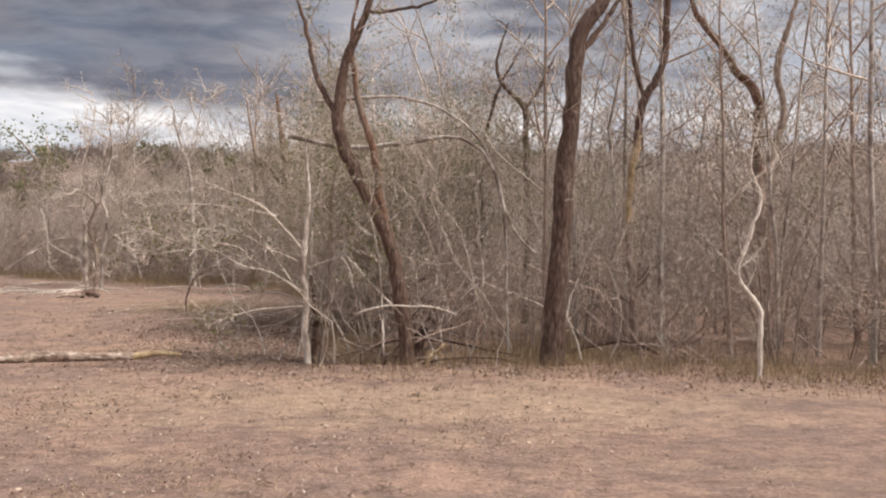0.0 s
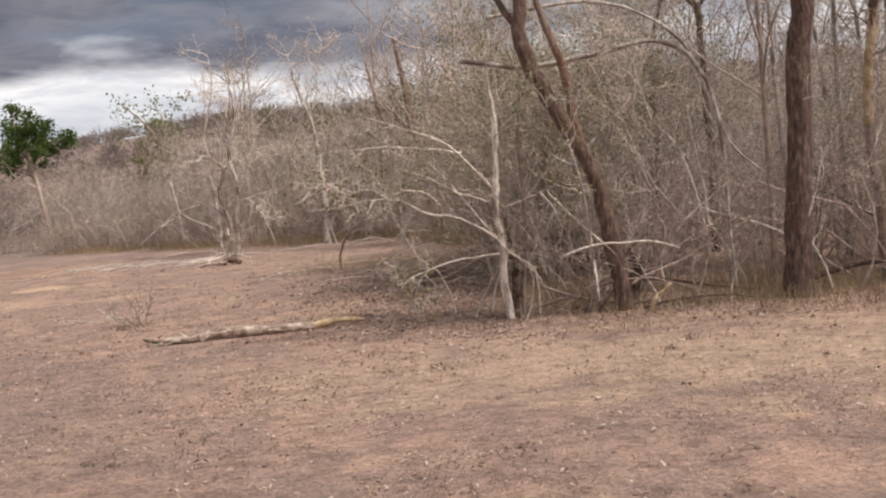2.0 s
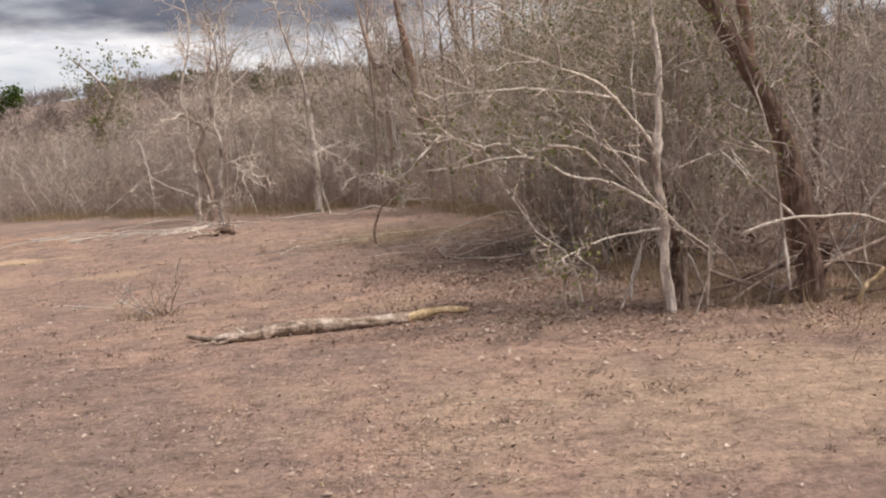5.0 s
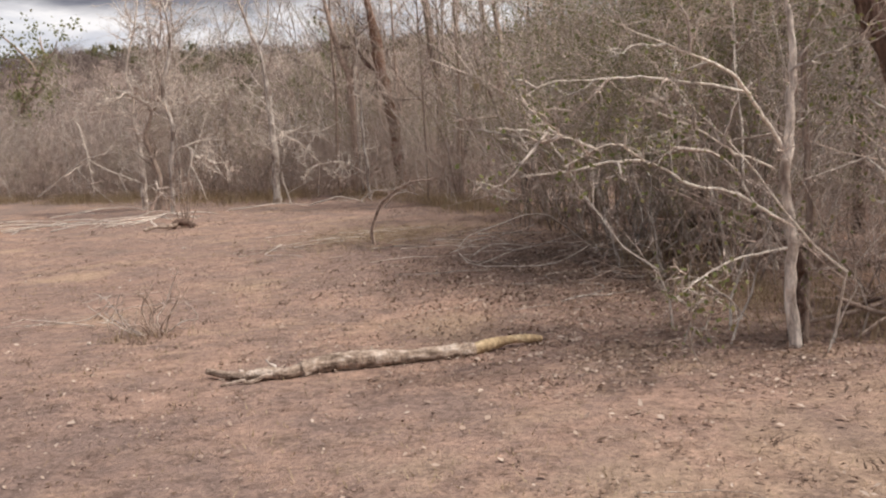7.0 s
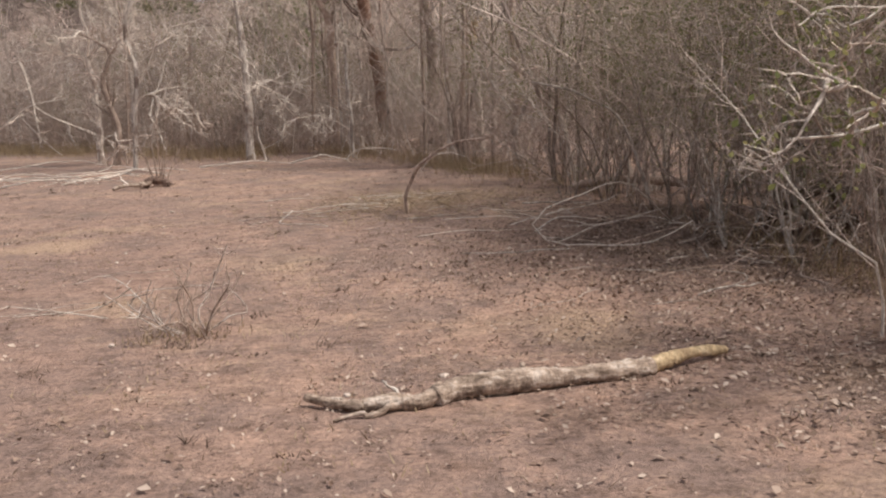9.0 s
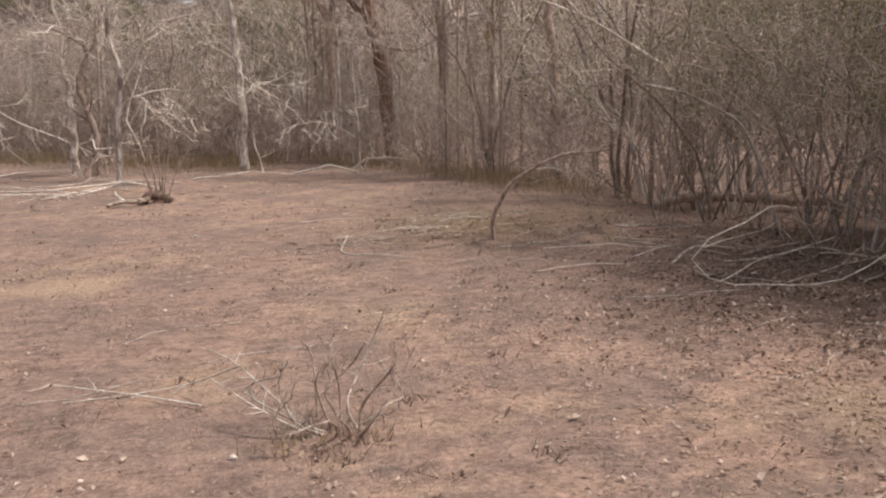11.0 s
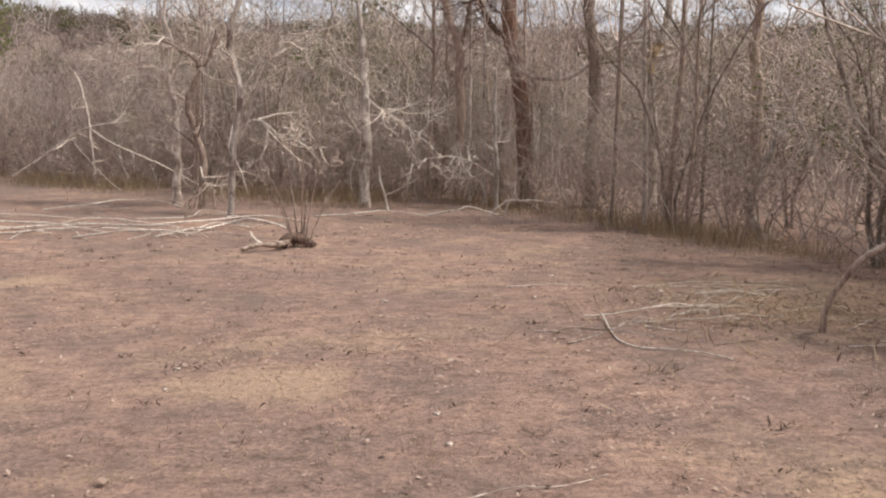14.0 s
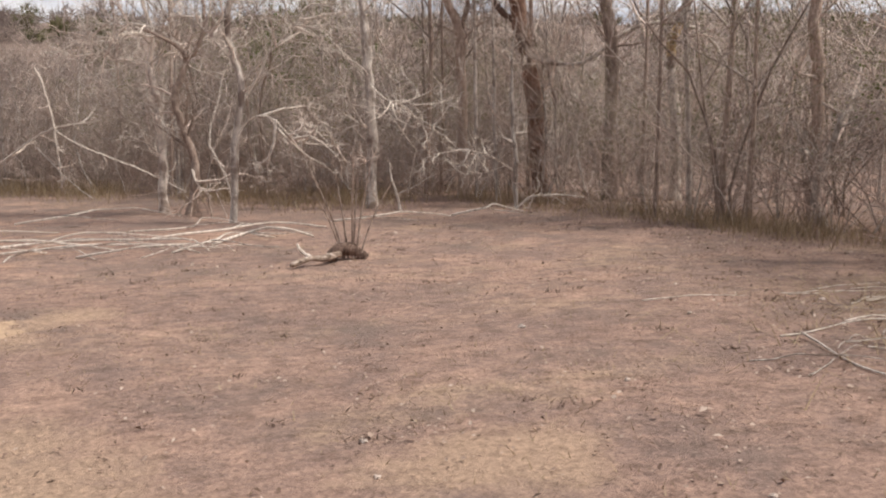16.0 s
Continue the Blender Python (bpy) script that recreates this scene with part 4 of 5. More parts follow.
hero("tree", (-5.6, 27.6), "tree with a reddish-brown flaking trunk", "tree", [
    ("trunk", BARK_RED, 0.1504, 0.1203, [(-5.58, 27.6, 0.3), (-5.66, 27.61, 1.31), (-5.77, 27.63, 2.29), (-5.85, 27.64, 2.87), (-5.97, 27.66, 3.35), (-6.01, 27.67, 3.92), (-6.14, 27.69, 4.76), (-6.32, 27.72, 6.13)]),
    ("limb", BARK_DARK, 0.0601, 0.0301, [(-5.97, 27.66, 3.3), (-6.33, 27.73, 3.64), (-6.61, 27.77, 4.3)]),
], 11, 5, 1.0, fat=1.7)

hero("vine", (-5.2, 27.2), "long looping woody vine hanging between trunks", "vine", [
    ("stem", BARK_PALE, 0.0394, 0.0296, [(-6.05, 27.35, 3.13), (-5.89, 27.32, 2.8), (-5.61, 27.27, 2.65), (-5.09, 27.18, 2.6), (-4.76, 27.12, 2.74), (-4.43, 27.07, 3.01), (-4.06, 27.0, 3.22), (-3.59, 26.92, 3.28), (-3.07, 26.83, 3.14), (-2.78, 26.78, 2.9), (-2.53, 26.74, 2.52), (-2.24, 26.69, 2.23), (-2.11, 26.67, 1.18), (-2.11, 26.67, -0.09)]),
], 1, 0, 0.3, fat=1.7)

hero("tree", (-6.1, 26.4), "slender grey sapling with a curved branch", "tree", [
    ("trunk", BARK_PALE, 0.0415, 0.0231, [(-6.34, 26.44, 0.11), (-6.35, 26.44, 0.89), (-6.4, 26.45, 1.8), (-6.4, 26.45, 2.6), (-6.31, 26.44, 3.3)]),
    ("limb", BARK_WHITE, 0.0158, 0.0068, [(-6.35, 26.44, 0.85), (-6.54, 26.48, 0.99), (-6.9, 26.54, 1.16), (-7.35, 26.61, 1.21), (-7.82, 26.7, 1.07)]),
    ("limb", BARK_WHITE, 0.009, 0.0045, [(-6.45, 26.46, 0.97), (-6.81, 26.52, 0.85), (-7.17, 26.58, 0.81)]),
], 9, 4, 0.6, fat=1.7)

hero("tree", (-4.2, 27.0), "straight dark brown trunk in the wood", "tree", [
    ("trunk", BARK_GREY, 0.1194, 0.0945, [(-4.52, 27.05, 0.09), (-4.54, 27.06, 1.79), (-4.51, 27.05, 2.73), (-4.63, 27.07, 3.66), (-4.74, 27.09, 4.76), (-4.85, 27.11, 6.1)]),
], 14, 5, 1.0, fat=1.7)

hero("tree", (-7.0, 28.6), "brown trunk at the back of the clearing", "tree", [
    ("trunk", BARK_GREY, 0.0991, 0.0678, [(-6.79, 28.56, 0.07), (-6.8, 28.57, 1.32), (-6.82, 28.57, 2.34), (-6.84, 28.57, 3.24), (-7.04, 28.61, 3.84), (-7.25, 28.64, 4.63), (-7.5, 28.69, 6.17)]),
    ("limb", BARK_GREY, 0.0469, 0.0209, [(-6.83, 28.57, 3.14), (-6.66, 28.54, 3.83), (-6.55, 28.52, 4.62)]),
], 12, 5, 1.0, fat=1.7)

hero("tree", (-3.3, 26.6), "trunk with a yellow stripped patch of wood", "tree", [
    ("trunk", BARK_PALE, 0.0994, 0.0745, [(-3.51, 26.64, -0.04), (-3.56, 26.64, 1.3), (-3.61, 26.65, 2.7)]),
    ("stripped_wood", WOOD_YELLOW, 0.0795, 0.0845, [(-3.61, 26.65, 2.7), (-3.6, 26.65, 2.93), (-3.47, 26.63, 3.25)]),
    ("trunk", BARK_PALE, 0.0745, 0.0596, [(-3.47, 26.63, 3.25), (-3.35, 26.61, 3.53), (-3.33, 26.61, 4.16), (-3.47, 26.63, 5.41)]),
], 9, 5, 1.15, fat=1.7)

hero("tree", (-3.2, 23.0), "greyish trunk with pale patches at the wood edge", "tree", [
    ("trunk", BARK_GREY, 0.088, 0.064, [(-3.15, 22.99, 0.19), (-3.21, 23.0, 0.99), (-3.2, 23.0, 2.09), (-3.28, 23.01, 2.8), (-3.24, 23.01, 3.57), (-3.37, 23.03, 4.67)]),
    ("trunk", BARK_PALE, 0.064, 0.032, [(-3.1, 22.88, 0.17), (-3.25, 22.87, 0.71), (-3.09, 22.81, 1.22), (-2.99, 22.76, 1.72)]),
], 14, 5, 1.0, fat=1.7)

hero("dead_branch", (-14.0, 28.6), "bleached dead branches fallen in the scrub", "dead branch", [
    ("branch", BARK_WHITE, 0.0207, 0.0129, [(-15.42, 28.84, 0.68), (-14.82, 28.74, 1.05), (-14.22, 28.64, 1.48), (-13.82, 28.57, 1.66), (-13.06, 28.44, 1.77)]),
    ("branch", BARK_WHITE, 0.0233, 0.0129, [(-14.13, 28.62, 2.66), (-14.01, 28.6, 2.38), (-13.85, 28.57, 1.66), (-13.8, 28.57, 0.66)]),
    ("branch", BARK_WHITE, 0.0155, 0.0103, [(-13.87, 28.58, 1.62), (-13.37, 28.49, 1.31), (-12.44, 28.33, 0.93), (-11.7, 28.21, 0.53)]),
    ("branch", BARK_WHITE, 0.0129, 0.0078, [(-14.18, 28.63, 1.33), (-13.78, 28.56, 0.85), (-13.29, 28.48, 0.44)]),
], 3, 2, 0.5, fat=1.7)

hero("dead_branch", (-6.2, 25.9), "bleached branch lying at a trunk foot", "dead branch", [
    ("branch", BARK_WHITE, 0.0218, 0.0109, [(-6.56, 25.96, 0.21), (-6.36, 25.93, 0.38), (-6.18, 25.9, 0.49), (-5.7, 25.81, 0.51), (-5.39, 25.76, 0.47)]),
    ("branch", BARK_WHITE, 0.0197, 0.0109, [(-6.18, 25.9, 0.49), (-6.24, 25.91, 0.34), (-6.22, 25.9, 0.25)]),
    ("branch", BARK_WHITE, 0.0131, 0.0066, [(-6.27, 25.91, 0.43), (-6.09, 25.88, 0.65), (-6.14, 25.89, 0.81)]),
    ("branch", BARK_WHITE, 0.0109, 0.0066, [(-6.05, 25.87, 0.49), (-5.83, 25.84, 0.45), (-5.7, 25.81, 0.36)]),
], 1, 2, 0.2, fat=1.7)

hero("sapling", (-5.4, 16.55), "dead sapling bent over into an arch", "sapling", [
    ("trunk", BARK_GREY, 0.0263, 0.0091, [(-5.41, 16.55, 0.32), (-5.41, 16.48, 0.52), (-5.31, 16.39, 0.78), (-5.21, 16.3, 0.9), (-5.07, 16.2, 1.01), (-4.85, 16.09, 1.12), (-4.68, 15.99, 1.15), (-4.47, 15.88, 1.17)]),
    ("limb", BARK_WHITE, 0.0082, 0.0046, [(-5.23, 16.52, 0.79), (-5.08, 16.39, 0.95), (-4.9, 16.26, 0.99), (-4.76, 16.13, 0.95)]),
    ("limb", BARK_GREY, 0.0091, 0.0046, [(-4.64, 16.06, 1.14), (-4.43, 15.95, 1.22), (-4.37, 15.86, 1.43)]),
], 2, 2, 0.25)

hero("tree", (-2.6, 19.3), "white-stemmed young tree leaning in the scrub", "tree", [
    ("trunk", BARK_PALE, 0.0445, 0.0342, [(-1.59, 19.12, 0.32), (-1.69, 19.14, 0.97), (-1.78, 19.16, 1.61)]),
    ("trunk", BARK_WHITE, 0.0445, 0.0308, [(-1.78, 19.16, 1.61), (-1.71, 19.14, 1.77), (-1.88, 19.17, 2.18), (-1.94, 19.18, 2.49), (-1.93, 19.18, 3.05), (-1.91, 19.18, 3.53)]),
    ("limb", BARK_PALE, 0.0205, 0.0103, [(-1.9, 19.18, 2.37), (-2.15, 19.22, 2.68), (-2.3, 19.25, 3.17)]),
], 8, 4, 0.7)

hero("dry_tree", (-2.95, 19.8), "leaning bare tree with thin pale forked stems", "tree", [
    ("trunk", BARK_PALE, 0.0386, 0.0211, [(-2.75, 19.87, 0.33), (-2.98, 19.89, 1.15), (-3.3, 19.92, 1.55), (-3.52, 19.94, 2.08), (-3.78, 19.97, 2.8), (-3.87, 19.96, 3.37)]),
    ("limb", BARK_WHITE, 0.0246, 0.014, [(-2.95, 19.8, 1.02), (-2.87, 19.79, 1.48), (-2.78, 19.77, 1.85), (-2.71, 19.76, 2.08), (-2.57, 19.73, 2.28)]),
    ("limb", BARK_PALE, 0.0246, 0.014, [(-2.85, 19.78, 1.88), (-3.2, 19.84, 2.6), (-3.6, 19.91, 3.11), (-3.8, 19.95, 3.49)]),
    ("limb", BARK_WHITE, 0.0211, 0.0105, [(-3.72, 19.93, 1.36), (-3.99, 19.98, 1.72), (-4.2, 20.02, 2.15), (-4.27, 20.03, 2.47)]),
    ("limb", BARK_WHITE, 0.0175, 0.0105, [(-3.15, 19.84, 1.15), (-3.49, 19.9, 1.52), (-3.76, 19.94, 1.7)]),
], 7, 4, 0.6, LEAF_OLIVE)


def capped(pts, r0, r1, n=22, sides=10, rough=0.12, swell=0.12):
    """A knobbly round of wood with closed ends."""
    ln = resample(pts, n)
    R = np.linspace(r0, r1, n) * (1 + swell * np.sin(np.linspace(0, 11, n) + 5 * rng.random()))
    ln = np.concatenate([ln[:1], ln, ln[-1:]])
    R = np.r_[0.002, R, 0.002]
    return tubes(ln[None], R[None], sides, rough)


def fallen(name, label, category, pieces, group=""):
    """Wood lying on the ground: pieces (part, bark, radii, line with heights above the ground)."""
    x0, y0 = pieces[0][4][0][:2]
    base = np.array([x0, y0, float(ground_z(x0, y0))])
    e = thing(name, tuple(base), label, category, group)
    for pn, wood, r0, r1, pts in pieces:
        P = np.array([(x, y, float(ground_z(x, y)) + h) for x, y, h in pts])
        if r0 < 0.03 and len(P) > 2:
            P = crooked(resample(P, max(9, 2 * len(P))), 0.015, len(e.children) + int(abs(x0 * 100)))
            P[:, 2] = np.maximum(P[:, 2], ground_z(P[:, 0], P[:, 1]) + r1 * 0.5)
        v, f = capped(P, r0, r1, 20 if r0 < 0.03 else 56, 6 if r0 < 0.03 else 16, 0.06 if r0 < 0.03 else 0.13)
        part(pn, mesh_from(pn, v - base, f, wood), e)
    return e


fallen("fallen_log", "weathered fallen log lying on the bare ground", "log", [
    ("log", BARK_LOG, 0.066, 0.050, [(-5.42, 10.58, 0.03), (-5.28, 10.65, 0.052), (-5.0, 10.71, 0.055), (-4.6, 10.79, 0.045), (-4.22, 10.89, 0.035)]),
    ("broken_end", WOOD_YELLOW, 0.044, 0.024, [(-4.25, 10.88, 0.035), (-4.08, 10.96, 0.06), (-3.92, 11.03, 0.065), (-3.72, 11.14, 0.03)]),
    ("root_fork", BARK_LOG, 0.050, 0.020, [(-5.38, 10.63, 0.05), (-5.5, 10.53, 0.03), (-5.64, 10.53, 0.04), (-5.82, 10.51, 0.03), (-5.98, 10.57, 0.04), (-6.07, 10.61, 0.05)]),
    ("root_fork", BARK_LOG, 0.022, 0.007, [(-5.6, 10.52, 0.03), (-5.72, 10.42, 0.015), (-5.82, 10.42, 0.02), (-5.92, 10.36, 0.012)]),
    ("root_fork", BARK_LOG, 0.016, 0.006, [(-5.78, 10.48, 0.03), (-5.9, 10.62, 0.04), (-6.0, 10.66, 0.02)]),
    ("bark_flake", BARK_WHITE, 0.012, 0.006, [(-5.6, 10.66, 0.01), (-5.63, 10.7, 0.05), (-5.68, 10.72, 0.08)]),
    ("branch_stub", BARK_LOG, 0.022, 0.012, [(-4.9, 10.74, 0.07), (-4.93, 10.78, 0.10), (-4.95, 10.8, 0.12)])])
fallen("fallen_log", "dark fallen log in the shade of the scrub", "log", [
    ("log", BARK_GREY, 0.05, 0.072, [(-3.1, 18.5, 0.06), (-2.8, 18.44, 0.14), (-2.5, 18.38, 0.17), (-1.7, 18.24, 0.15), (-0.9, 18.2, 0.1)])])
fallen("dead_wood", "heap of bleached and dark dead wood at a tree's foot", "dead wood", [
    ("stump", BARK_DARK, 0.085, 0.06, [(-0.8, 10.98, -0.05), (-0.78, 11.0, 0.2), (-0.7, 11.0, 0.42)]),
    ("branch", BARK_GREY, 0.018, 0.012, [(-1.8, 11.15, 0.02), (-1.35, 10.98, 0.16), (-0.95, 10.93, 0.34), (-0.5, 11.0, 0.36), (-0.2, 11.05, 0.62)]),
    ("branch", BARK_DARK, 0.02, 0.012, [(-1.5, 11.2, 0.1), (-0.9, 11.1, 0.25), (-0.2, 11.15, 0.18), (0.5, 11.1, 0.05)]),
    ("branch", BARK_GREY, 0.022, 0.01, [(-1.3, 10.8, 0.02), (-0.7, 10.8, 0.3), (-0.1, 10.95, 0.5), (0.3, 11.0, 0.85)]),
    ("branch", BARK_GREY, 0.02, 0.01, [(-1.7, 10.75, 0.3), (-1.2, 10.8, 0.12), (-0.5, 10.75, 0.06)]),
    ("branch", BARK_PALE, 0.016, 0.012, [(-1.5, 10.58, 1.2), (-1.28, 10.58, 0.95), (-1.05, 10.6, 0.72), (-0.93, 10.68, 0.55)]),
    ("branch", BARK_WHITE, 0.014, 0.009, [(-1.48, 10.56, 0.60), (-1.07, 10.52, 0.72), (-0.62, 10.58, 0.69), (-0.3, 10.75, 0.58)]),
    ("branch", WOOD_YELLOW, 0.024, 0.014, [(-0.64, 10.45, 0.02), (-0.56, 10.45, 0.16), (-0.44, 10.47, 0.27)]),
    ("branch", BARK_PALE, 0.015, 0.016, [(-0.75, 11.16, 0.03), (-0.37, 11.18, 0.53), (-0.17, 11.19, 0.81), (0.28, 11.21, 1.18)]),
    ("branch", BARK_PALE, 0.013, 0.010, [(-0.1, 11.4, 1.0), (0.22, 11.4, 0.84), (0.74, 11.42, 0.66), (1.5, 11.4, 0.1)]),
    ("branch", BARK_DARK, 0.018, 0.008, [(-1.15, 10.7, 0.0), (-0.95, 10.72, 0.3), (-0.85, 10.8, 0.55), (-0.6, 10.85, 0.75)]),
    ("branch", BARK_GREY, 0.012, 0.005, [(-1.6, 10.7, 0.0), (-1.25, 10.68, 0.22), (-0.8, 10.7, 0.3), (-0.3, 10.66, 0.2), (0.1, 10.7, 0.03)]),
    ("branch", BARK_PALE, 0.009, 0.004, [(-0.4, 10.7, 0.0), (-0.52, 10.72, 0.4), (-0.45, 10.74, 0.8), (-0.6, 10.78, 1.15)]),
    ("branch", BARK_PALE, 0.008, 0.004, [(-1.25, 10.75, 0.0), (-1.15, 10.74, 0.5), (-1.3, 10.75, 0.95)]),
    ("branch", BARK_TWIG, 0.008, 0.003, [(-0.1, 10.8, 0.0), (-0.2, 10.8, 0.35), (0.02, 10.85, 0.75), (-0.05, 10.9, 1.1)]),
    ("branch", BARK_DARK, 0.014, 0.006, [(-0.7, 10.62, 0.02), (-0.3, 10.6, 0.1), (0.15, 10.66, 0.08), (0.5, 10.7, 0.02)]),
    ("branch", BARK_DARK, 0.035, 0.018, [(1.0, 11.45, 0.05), (1.38, 11.49, 0.16), (1.85, 11.51, 0.2), (2.2, 11.5, 0.05)])])
fallen("dead_wood", "heap of dark dead wood in the shaded thicket", "dead wood", [
    ("branch", BARK_DARK, 0.07, 0.035, [(-2.1, 14.7, 0.05), (-1.75, 14.6, 0.35), (-1.35, 14.65, 0.5), (-0.9, 14.7, 0.42), (-0.5, 14.8, 0.05)]),
    ("branch", BARK_DARK, 0.05, 0.02, [(-1.7, 14.3, 0.02), (-1.4, 14.4, 0.4), (-1.1, 14.5, 0.75), (-0.7, 14.5, 0.9)]),
    ("branch", BARK_DARK, 0.04, 0.018, [(-1.3, 14.45, 0.03), (-1.45, 14.5, 0.45), (-1.7, 14.55, 0.85), (-2.0, 14.6, 1.0)]),
    ("branch", BARK_DARK, 0.06, 0.04, [(-2.2, 14.4, 0.06), (-1.6, 14.35, 0.14), (-1.0, 14.4, 0.2), (-0.4, 14.5, 0.06)]),
    ("branch", BARK_GREY, 0.02, 0.01, [(-1.9, 14.2, 0.02), (-1.5, 14.25, 0.3), (-1.0, 14.3, 0.45), (-0.6, 14.3, 0.7)]),
    ("branch", BARK_PALE, 0.014, 0.007, [(-2.3, 14.15, 0.03), (-1.8, 14.2, 0.35), (-1.3, 14.22, 0.6), (-1.0, 14.25, 0.58)])])
fallen("dead_branch", "bleached curved dead branch lying in the shade", "dead branch", [
    ("branch", BARK_WHITE, 0.0075, 0.005, [(-2.7, 15.4, 0.05), (-3.3, 14.95, 0.5), (-3.9, 14.5, 0.46), (-4.24, 14.37, 0.36), (-4.33, 14.37, 0.2), (-4.19, 14.3, 0.06), (-3.98, 14.25, 0.04), (-3.57, 14.2, 0.04), (-3.24, 14.2, 0.08), (-2.88, 14.2, 0.26)]),
    ("branch", BARK_PALE, 0.006, 0.004, [(-4.2, 14.42, 0.3), (-3.7, 14.7, 0.34), (-3.2, 14.9, 0.5)]),
    ("branch", BARK_PALE, 0.006, 0.004, [(-4.1, 14.35, 0.06), (-3.6, 14.6, 0.18), (-3.0, 14.7, 0.3)]),
    ("branch", BARK_PALE, 0.006, 0.004, [(-3.98, 14.25, 0.02), (-4.5, 14.1, 0.02), (-5.0, 14.15, 0.02)])])
fallen("dead_branch", "long grey branch arching over the shaded scrub", "dead branch", [
    ("branch", BARK_PALE, 0.012, 0.02, [(-3.95, 16.51, 1.44), (-3.54, 16.47, 1.35), (-3.23, 16.44, 1.18), (-2.94, 16.41, 0.97), (-2.6, 16.4, 0.0)])])


def stump_with_shoots():
    gx, gy = -9.4, 21.55
    gz = float(ground_z(gx, gy))
    base = np.array([gx, gy, gz])
    e = thing("stump", tuple(base), "low dark stump with upright leafless shoots", "stump")
    part("stump_wood", mesh_from("stump_wood", *capped(np.array([(0.16, 0.06, 0.0), (0.05, 0.02, 0.10), (-0.12, -0.06, 0.12), (-0.2, -0.1, 0.02)]), 0.07, 0.06), BARK_DARK), e)
    part("root", mesh_from("root", *capped(np.array([(-0.1, -0.1, 0.08), (-0.28, -0.3, 0.07), (-0.42, -0.36, 0.08), (-0.6, -0.5, 0.04)]), 0.04, 0.024), BARK_LOG), e)
    part("root", mesh_from("root", *capped(np.array([(-0.4, -0.33, 0.08), (-0.5, -0.3, 0.16), (-0.53, -0.26, 0.22)]), 0.025, 0.012), BARK_WHITE), e)
    for dx, dy, h, bx in ((-0.30, 0.0, 1.0, -0.04), (-0.13, 0.1, 1.15, 0.0), (0.03, -0.1, 1.2, 0.04), (0.17, 0.05, 1.1, 0.08), (0.30, 0.12, 0.8, 0.12), (-0.22, 0.12, 0.7, -0.06), (0.08, 0.15, 0.95, 0.05)):
        ln = resample(np.array([(bx, 0, 0.02), (bx + dx * 0.35, dy * 0.3, h * 0.4), (bx + dx * 0.8, dy * 0.7, h * 0.75), (bx + dx * 1.25, dy, h)]), 10)
        tw = offshoots([ln], 5, 0.3, 4, 0.5, 0.2, 0.1, 0.5)
        part("shoot", mesh_from("shoot", *merge([tubes(ln[None], np.linspace(0.015, 0.005, 10)[None], 5), tubes(tw, taper(5, 4, 0.005, 0.002), 3)]), BARK_GREY), e)


stump_with_shoots()


def dry_bush():
    """The small dead bush beside the path."""
    gx, gy = -6.9, 12.12
    base = (gx, gy, float(ground_z(gx, gy)))
    e = thing("dead_bush", base, "small dead leafless bush on bare earth", "bush")
    for a, r, h, rad in ((0.1, 0.20, 0.55, 0.011), (0.5, 0.12, 0.7, 0.010), (1.4, 0.18, 0.5, 0.009), (2.2, 0.3, 0.42, 0.009), (2.9, 0.42, 0.35, 0.009), (3.3, 0.25, 0.5, 0.008), (3.9, 0.3, 0.3, 0.008), (4.8, 0.2, 0.42, 0.009), (5.6, 0.26, 0.5, 0.010), (2.6, 0.15, 0.6, 0.009), (0.9, 0.3, 0.33, 0.008), (4.3, 0.12, 0.55, 0.008)):
        c, s = math.cos(a), math.sin(a)
        h *= 0.74
        bend = rng.normal(0, 0.055, (3, 3))
        ln = resample(np.array([(c * 0.07, s * 0.07, -0.02), (c * r * 0.8, s * r * 0.8, h * 0.3), (c * r * 1.15, s * r * 1.15, h * 0.72), (c * r * 1.0, s * r, h)]) + np.concatenate([np.zeros((1, 3)), bend]), 11)
        tw = offshoots([ln], 11, 0.17, 4, 0.7, 0.4, 0.0, 0.2)
        part("stem", mesh_from("stem", *merge([tubes(ln[None], np.linspace(rad * 0.95, 0.0035, 11)[None], 5, 0.1), tubes(tw, taper(11, 4, 0.003, 0.0013), 3)]), BARK_GREY if rng.random() < 0.6 else BARK_TWIG), e)
    for pts in ([(-0.15, -0.05, 0.0), (-0.35, 0.1, 0.18), (-0.55, 0.3, 0.3), (-0.7, 0.42, 0.33)], [(-0.2, -0.02, 0.02), (-0.4, 0.0, 0.14), (-0.62, 0.1, 0.27)], [(-0.72, 0.45, 0.02), (-1.1, 0.7, 0.02), (-1.6, 0.95, 0.03)], [(-0.5, 0.3, 0.26), (-0.9, 0.75, 0.03), (-1.45, 0.65, 0.015)]):
        ln = resample(np.array(pts), 10)
        tw = offshoots([ln], 4, 0.16, 3, 0.6, 0.2, 0.0, 0.3)
        part("bleached_stem", mesh_from("bleached_stem", *merge([tubes(ln[None], np.linspace(0.0055, 0.002, 10)[None], 5), tubes(tw, taper(4, 3, 0.0035, 0.0016), 3)]), BARK_WHITE), e, "bleached pale dead stem")


dry_bush()


